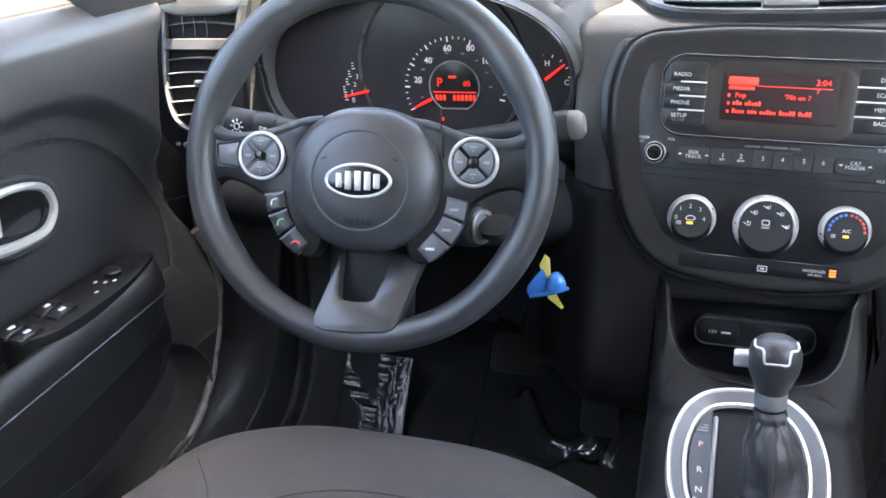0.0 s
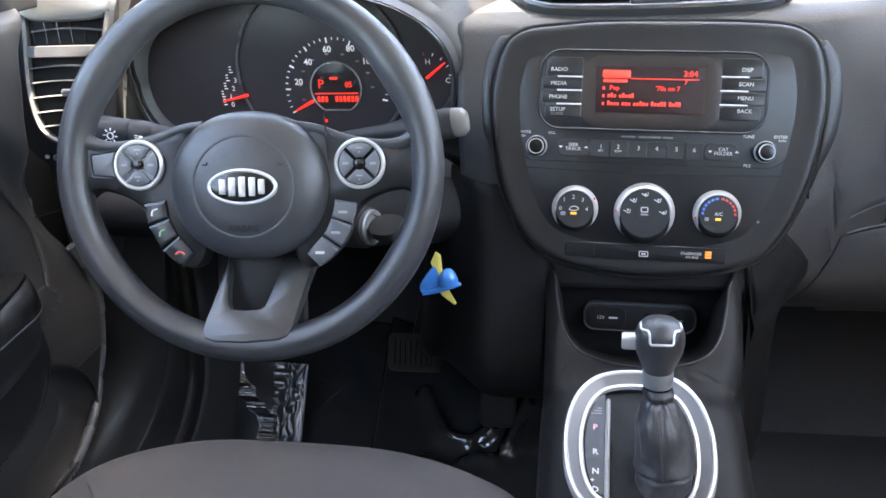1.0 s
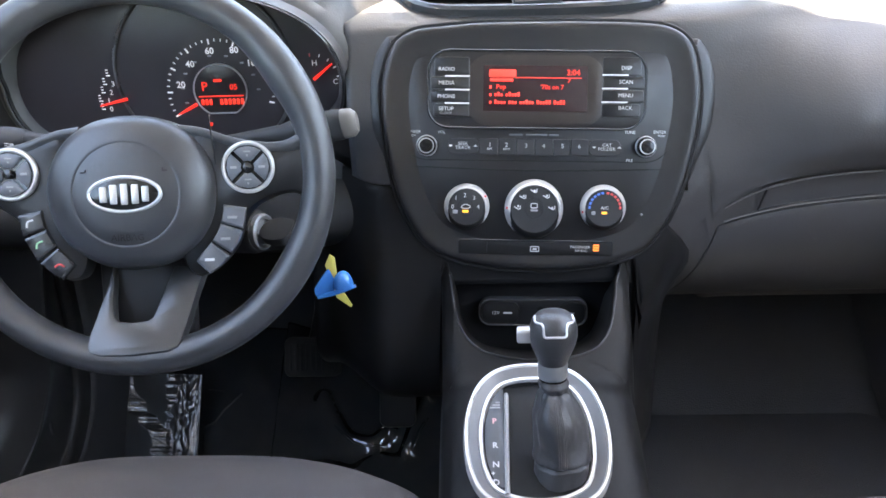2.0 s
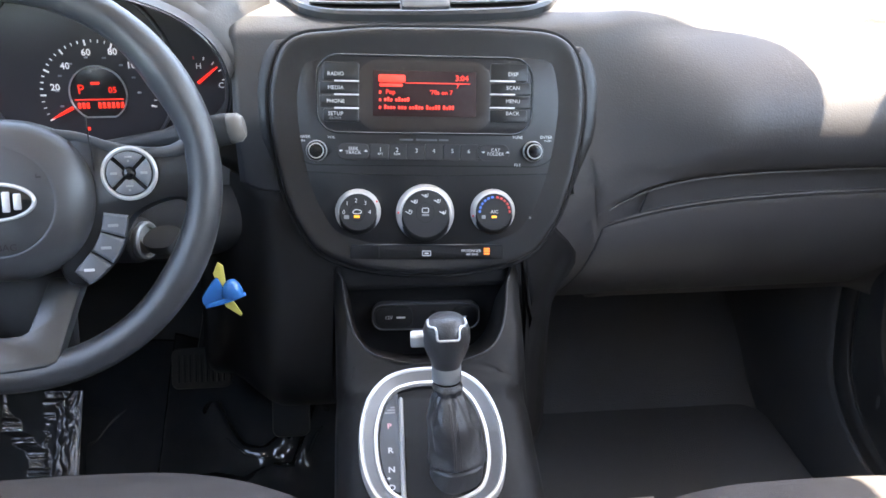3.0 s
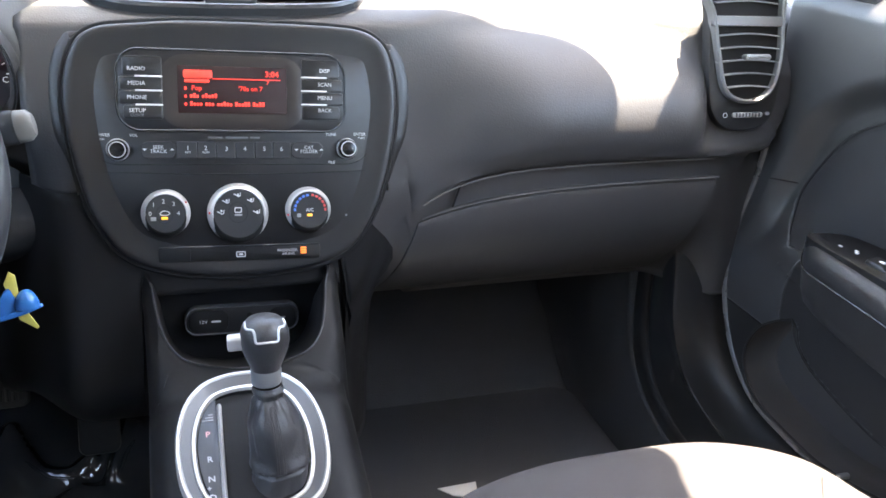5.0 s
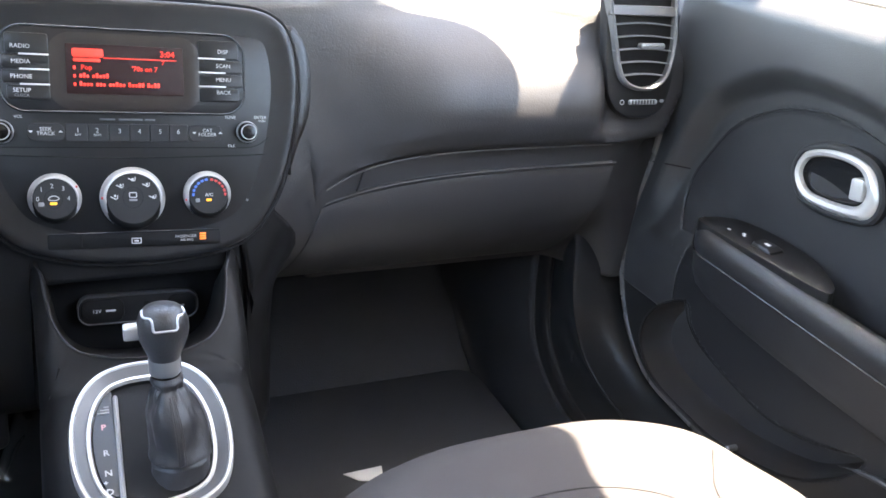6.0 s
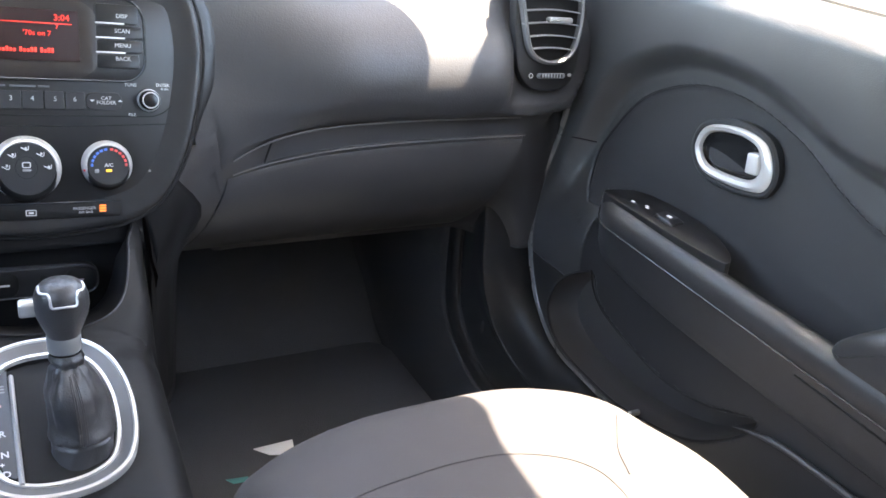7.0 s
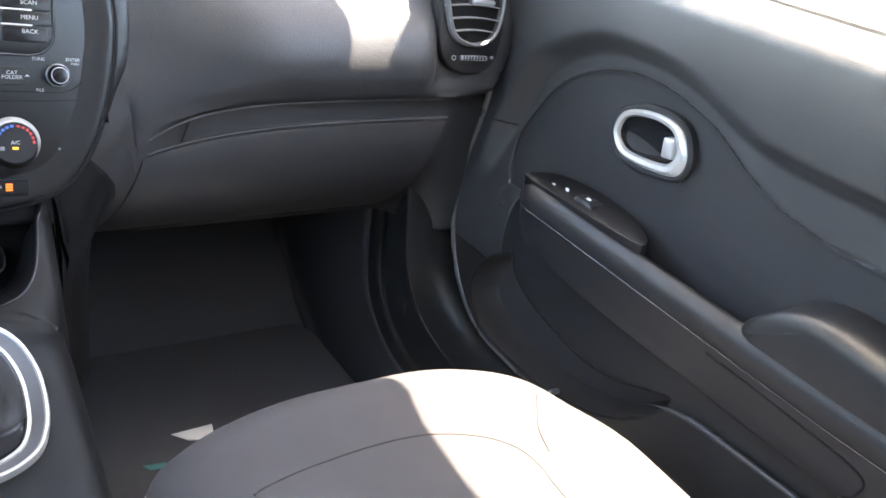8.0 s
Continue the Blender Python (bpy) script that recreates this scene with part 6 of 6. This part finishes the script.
for sx in (0.19, 0.52, -0.54, -0.21):
    rail = thing("seat_rail", (sx, -0.5, 0.0), "dark steel seat rail on the floor", "seat rail", "seat rails")
    part("rail", box(FLAT, sx - 0.02, sx + 0.02, -0.80, -0.36 + (0.078 if sx < 0 else 0), 0.0, 0.03, 0.004), DARK, rail)


# ---- footwells ----
def build_footwell():
    b = thing("brake_pedal", (-0.30, 0.13, 0.26), "black ribbed rubber brake pedal", "pedal")
    mp = pose(-0.300, 0.125, 0.302, 62, 0, 0)
    part("pad", plate(mp, rrect(0.003, 0.002, 0.080, 0.056, 0.010, 5), -0.008, 0.004, 0.004), RUBBER, b)
    for i in range(9):
        bar(mp, -0.029 + 0.0075 * i, -0.0255 + 0.0075 * i, -0.017, 0.021, 0.003, 0.0065, RUBBER, b, "rib")
    part("arm", tube([(-0.300, 0.135, 0.300), (-0.298, 0.21, 0.33), (-0.296, 0.33, 0.45)], 0.009, 8), DARK, b)
    a = thing("accelerator_pedal", (-0.19, 0.14, 0.12), "black plastic accelerator pedal", "pedal")
    part("pad", plate(pose(-0.187, 0.20, 0.22, 58, 0, 0), rrect(0, 0, 0.055, 0.15, 0.012, 5), -0.006, 0.005, 0.004), DARK, a)
    # crumpled black film laid on the driver's floor
    f = thing("plastic_film", (-0.42, 0.25, 0.02), "crumpled glossy black plastic film laid over the driver's floor", "plastic film")

    ridges = [smooth_loop(r, 24, False) for r in ([(-0.330, 0.320), (-0.290, 0.262), (-0.262, 0.247), (-0.238, 0.246), (-0.215, 0.262)], [(-0.156, 0.315), (-0.166, 0.275), (-0.180, 0.238)], [(-0.250, 0.210), (-0.225, 0.222), (-0.200, 0.215)])]

    def film(u, v):
        x, y = -0.70 + 0.58 * u, -0.10 + 0.56 * v
        q = Vector((x * 6, y * 6, 1.7))
        z = 0.035 + 0.014 * noise.noise(q) + 0.006 * abs(noise.noise(q * 2.3 + Vector((3, 1, 0)))) + max(0.0, y - 0.24) * 0.55
        for k, line in enumerate(ridges):
            near = min((Vector((x, y)) - p).length for p in line)
            z += (0.024, 0.028, 0.012)[k] * math.exp(-(near / (0.014, 0.012, 0.012)[k]) ** 2)
        return Vector((x, y, z))
    thicken(part("sheet", sheet(film, [i / 110 for i in range(62)], [i / 100 for i in range(101)]), FILM, f, sharp=80), 0.001)
    flap = sheet(lambda u, v: film(u, v) + Vector((0, 0, 0.004 + 0.010 * ease(0.58, 0.50, u))), [i / 110 for i in range(55, 111)], [i / 100 for i in range(101)])
    thicken(part("overlapping_sheet", flap, FILM, f, sharp=80), 0.001)
    creases = ([(-0.529, 0.248), (-0.537, 0.292), (-0.520, 0.304), (-0.504, 0.326), (-0.479, 0.346)], [(-0.541, 0.357), (-0.525, 0.357), (-0.510, 0.354)], [(-0.305, 0.268), (-0.288, 0.251), (-0.264, 0.237), (-0.235, 0.232), (-0.212, 0.245)], [(-0.173, 0.225), (-0.163, 0.253), (-0.149, 0.282)])
    for k, line in enumerate(creases):
        pts = smooth_loop(line, 40, False)
        path = [film((p.x + 0.70) / 0.58, (p.y + 0.10) / 0.56) + Vector((0, 0, 0.014 if p.x > -0.41 else 0.001)) + Vector((0, 0, 0.0008 * noise.noise(Vector((i * 0.35, k, 0))))) for i, p in enumerate(pts)]
        part("crease", tube(path, [0.0006 + (0.0022, 0.0009, 0.0022, 0.0030)[k] * math.sin(math.pi * (0.03 + 0.94 * i / 39)) ** 0.7 * (0.8 + 0.5 * noise.noise(Vector((i * 0.3, 5, k)))) for i in range(40)], 10), FILM, f, "sharp shining crease")
    w = thing("wrapped_foot_rest", (-0.61, 0.24, 0.05), "foot rest wrapped in crinkled glossy black film", "foot rest")

    def wrap(u, v):
        f, x = 0.01 + 0.47 * v, -0.668 + 0.140 * u
        jag = 0.007 * noise.noise(Vector((f * 34, 0.3, 2.0))) + 0.004 * noise.noise(Vector((f * 90, 1.3, 2.0)))
        xl = -0.643 + 0.043 * ease(0.31, 0.13, f) + jag * ease(0.40, 0.30, f)
        wl = 0.005 + 0.023 * ease(0.42, 0.29, f)
        wb = 0.004 + 0.024 * ease(0.27, 0.47, f)

        def ramp(x0, w):
            return 0.53 * w * (1 - clampf((x - x0) / w))
        k = ramp(xl, wl) + ramp(-0.581 + jag, wb) + ramp(-0.537, 0.004)
        k += 0.0010 * noise.noise(Vector(((x + 0.5 * f) * 210, f * 30, 5.0))) * ease(-0.006, 0.004, x - xl) * ease(wl + 0.006, wl, x - xl)
        k += 0.0042 * abs(noise.noise(Vector((x * 95, f * 15, 7.0)))) * ease(-0.574, -0.560, x) * ease(-0.530, -0.537, x)
        return Vector((x, 0.216 + 0.190 * f - k * 0.78, 0.047 + 0.239 * f + k * 0.62))
    thicken(part("film", sheet(wrap, [i / 120 for i in range(121)], [i / 120 for i in range(121)]), FILM, w, sharp=80), 0.002)
    part("block", box(pose(-0.612, 0.268, 0.105, 50, 0, 0), -0.070, 0.072, -0.085, 0.055, -0.03, -0.014, 0.004), DARK, w)
    # kick panels with a rounded ridge that runs back as the inner edge of the sill
    ridge = [(0.178, 0.60), (0.174, 0.48), (0.168, 0.3426), (0.1595, 0.283), (0.1455, 0.236), (0.115, 0.198), (0.069, 0.170), (0.0, 0.152), (-0.15, 0.146), (-0.95, 0.146)]
    fold = [(0.618, 0.075, 0.60), (0.620, 0.070, 0.49), (0.626, 0.060, 0.42), (0.636, 0.060, 0.35), (0.650, 0.056, 0.295), (0.664, 0.036, 0.243), (0.674, -0.010, 0.210), (0.680, -0.08, 0.194), (0.684, -0.25, 0.188), (0.684, -0.95, 0.188)]
    rim_ = [(0.085, 0.60), (0.070, 0.475), (0.045, 0.365), (0.020, 0.315), (-0.015, 0.275), (-0.060, 0.252), (-0.110, 0.240), (-0.17, 0.235), (-0.30, 0.233), (-0.95, 0.233)]
    inner = [(0.56, 0.60), (0.56, 0.46), (0.55, 0.32), (0.52, 0.22), (0.46, 0.14), (0.36, 0.07), (0.25, 0.02), (0.10, 0.0), (-0.10, 0.0), (-0.95, 0.0)]
    for s in (1, -1):
        t = thing("kick_panel", (s * 0.68, 0.1, 0.1), "moulded dark plastic kick panel running back as door sill", "trim panel", "kick panels")
        lines = []
        for path, x, dy, dz in ((inner, 0.622, 0, 0), (inner, 0.640, -0.05, 0.02), (ridge, 0.6510, 0.022, -0.016), (ridge, 0.6525, 0.008, -0.004), (ridge, 0.657, 0.0, 0.001), (ridge, 0.664, -0.007, 0.005)):
            lines.append(smooth_loop([(s * x, y + dy, z + dz) for y, z in path], 70, False))
        rows = [smooth_loop([ln[i] for ln in lines[:3]], 24, False) for i in range(70)]
        thicken(part("carpet_lining", loft(bmesh.new(), rows, closed=False), FELT, t, "black carpet lining of the footwell side", sharp=70), 0.003)
        for dx, dy, dz in ((0.006, 0.036, -0.003), (0.001, 0.005, -0.001), (0.0, 0.0, 0.0), (0.005, -0.005, 0.004)):
            lines.append(smooth_loop([(s * (x + dx), y + dy, z + dz) for x, y, z in fold], 70, False))
        for x, dy, dz in ((0.712, 0.004, 0.0), (0.755, 0.0, 0.004)):
            lines.append(smooth_loop([(s * x, y + dy, z + dz) for y, z in rim_], 70, False))
        rows = [smooth_loop([ln[i] for ln in lines[2:]], 61, False) for i in range(70)]
        thicken(part("moulding", loft(bmesh.new(), rows, closed=False), DOOR_LOW, t, "dark satin kick moulding", sharp=70), 0.003)
        seal = smooth_loop([(s * 0.722, y + 0.002, z + 0.004) for y, z in rim_[1:]], 60, False)
        part("seal", tube(seal, 0.0045, 8), RUBBER, t, "black rubber door seal")
    pp = thing("paper_sheet", (0.32, 0.09, 0.014), "white paper corner lying on the passenger floor", "paper")
    part("sheet", plate(FLAT, [Vector(p) for p in ((0.296, 0.101), (0.360, 0.103), (0.352, 0.068), (0.315, 0.080))], 0.050, 0.0515, 0.0003), PAPER, pp)
    part("under_sheet", plate(FLAT, [Vector(p) for p in ((0.238, 0.050), (0.270, 0.046), (0.272, 0.036), (0.246, 0.038))], 0.049, 0.050, 0.0003), TEAL, pp, "teal printed edge")
    mat = thing("floor_mat", (0.36, 0.2, 0.0), "black carpet mat in the passenger footwell", "floor mat")
    part("mat", plate(FLAT, rrect(0.38, 0.06, 0.50, 0.56, 0.05, 6), 0.004, 0.049, 0.006), CARPET, mat)


build_footwell()
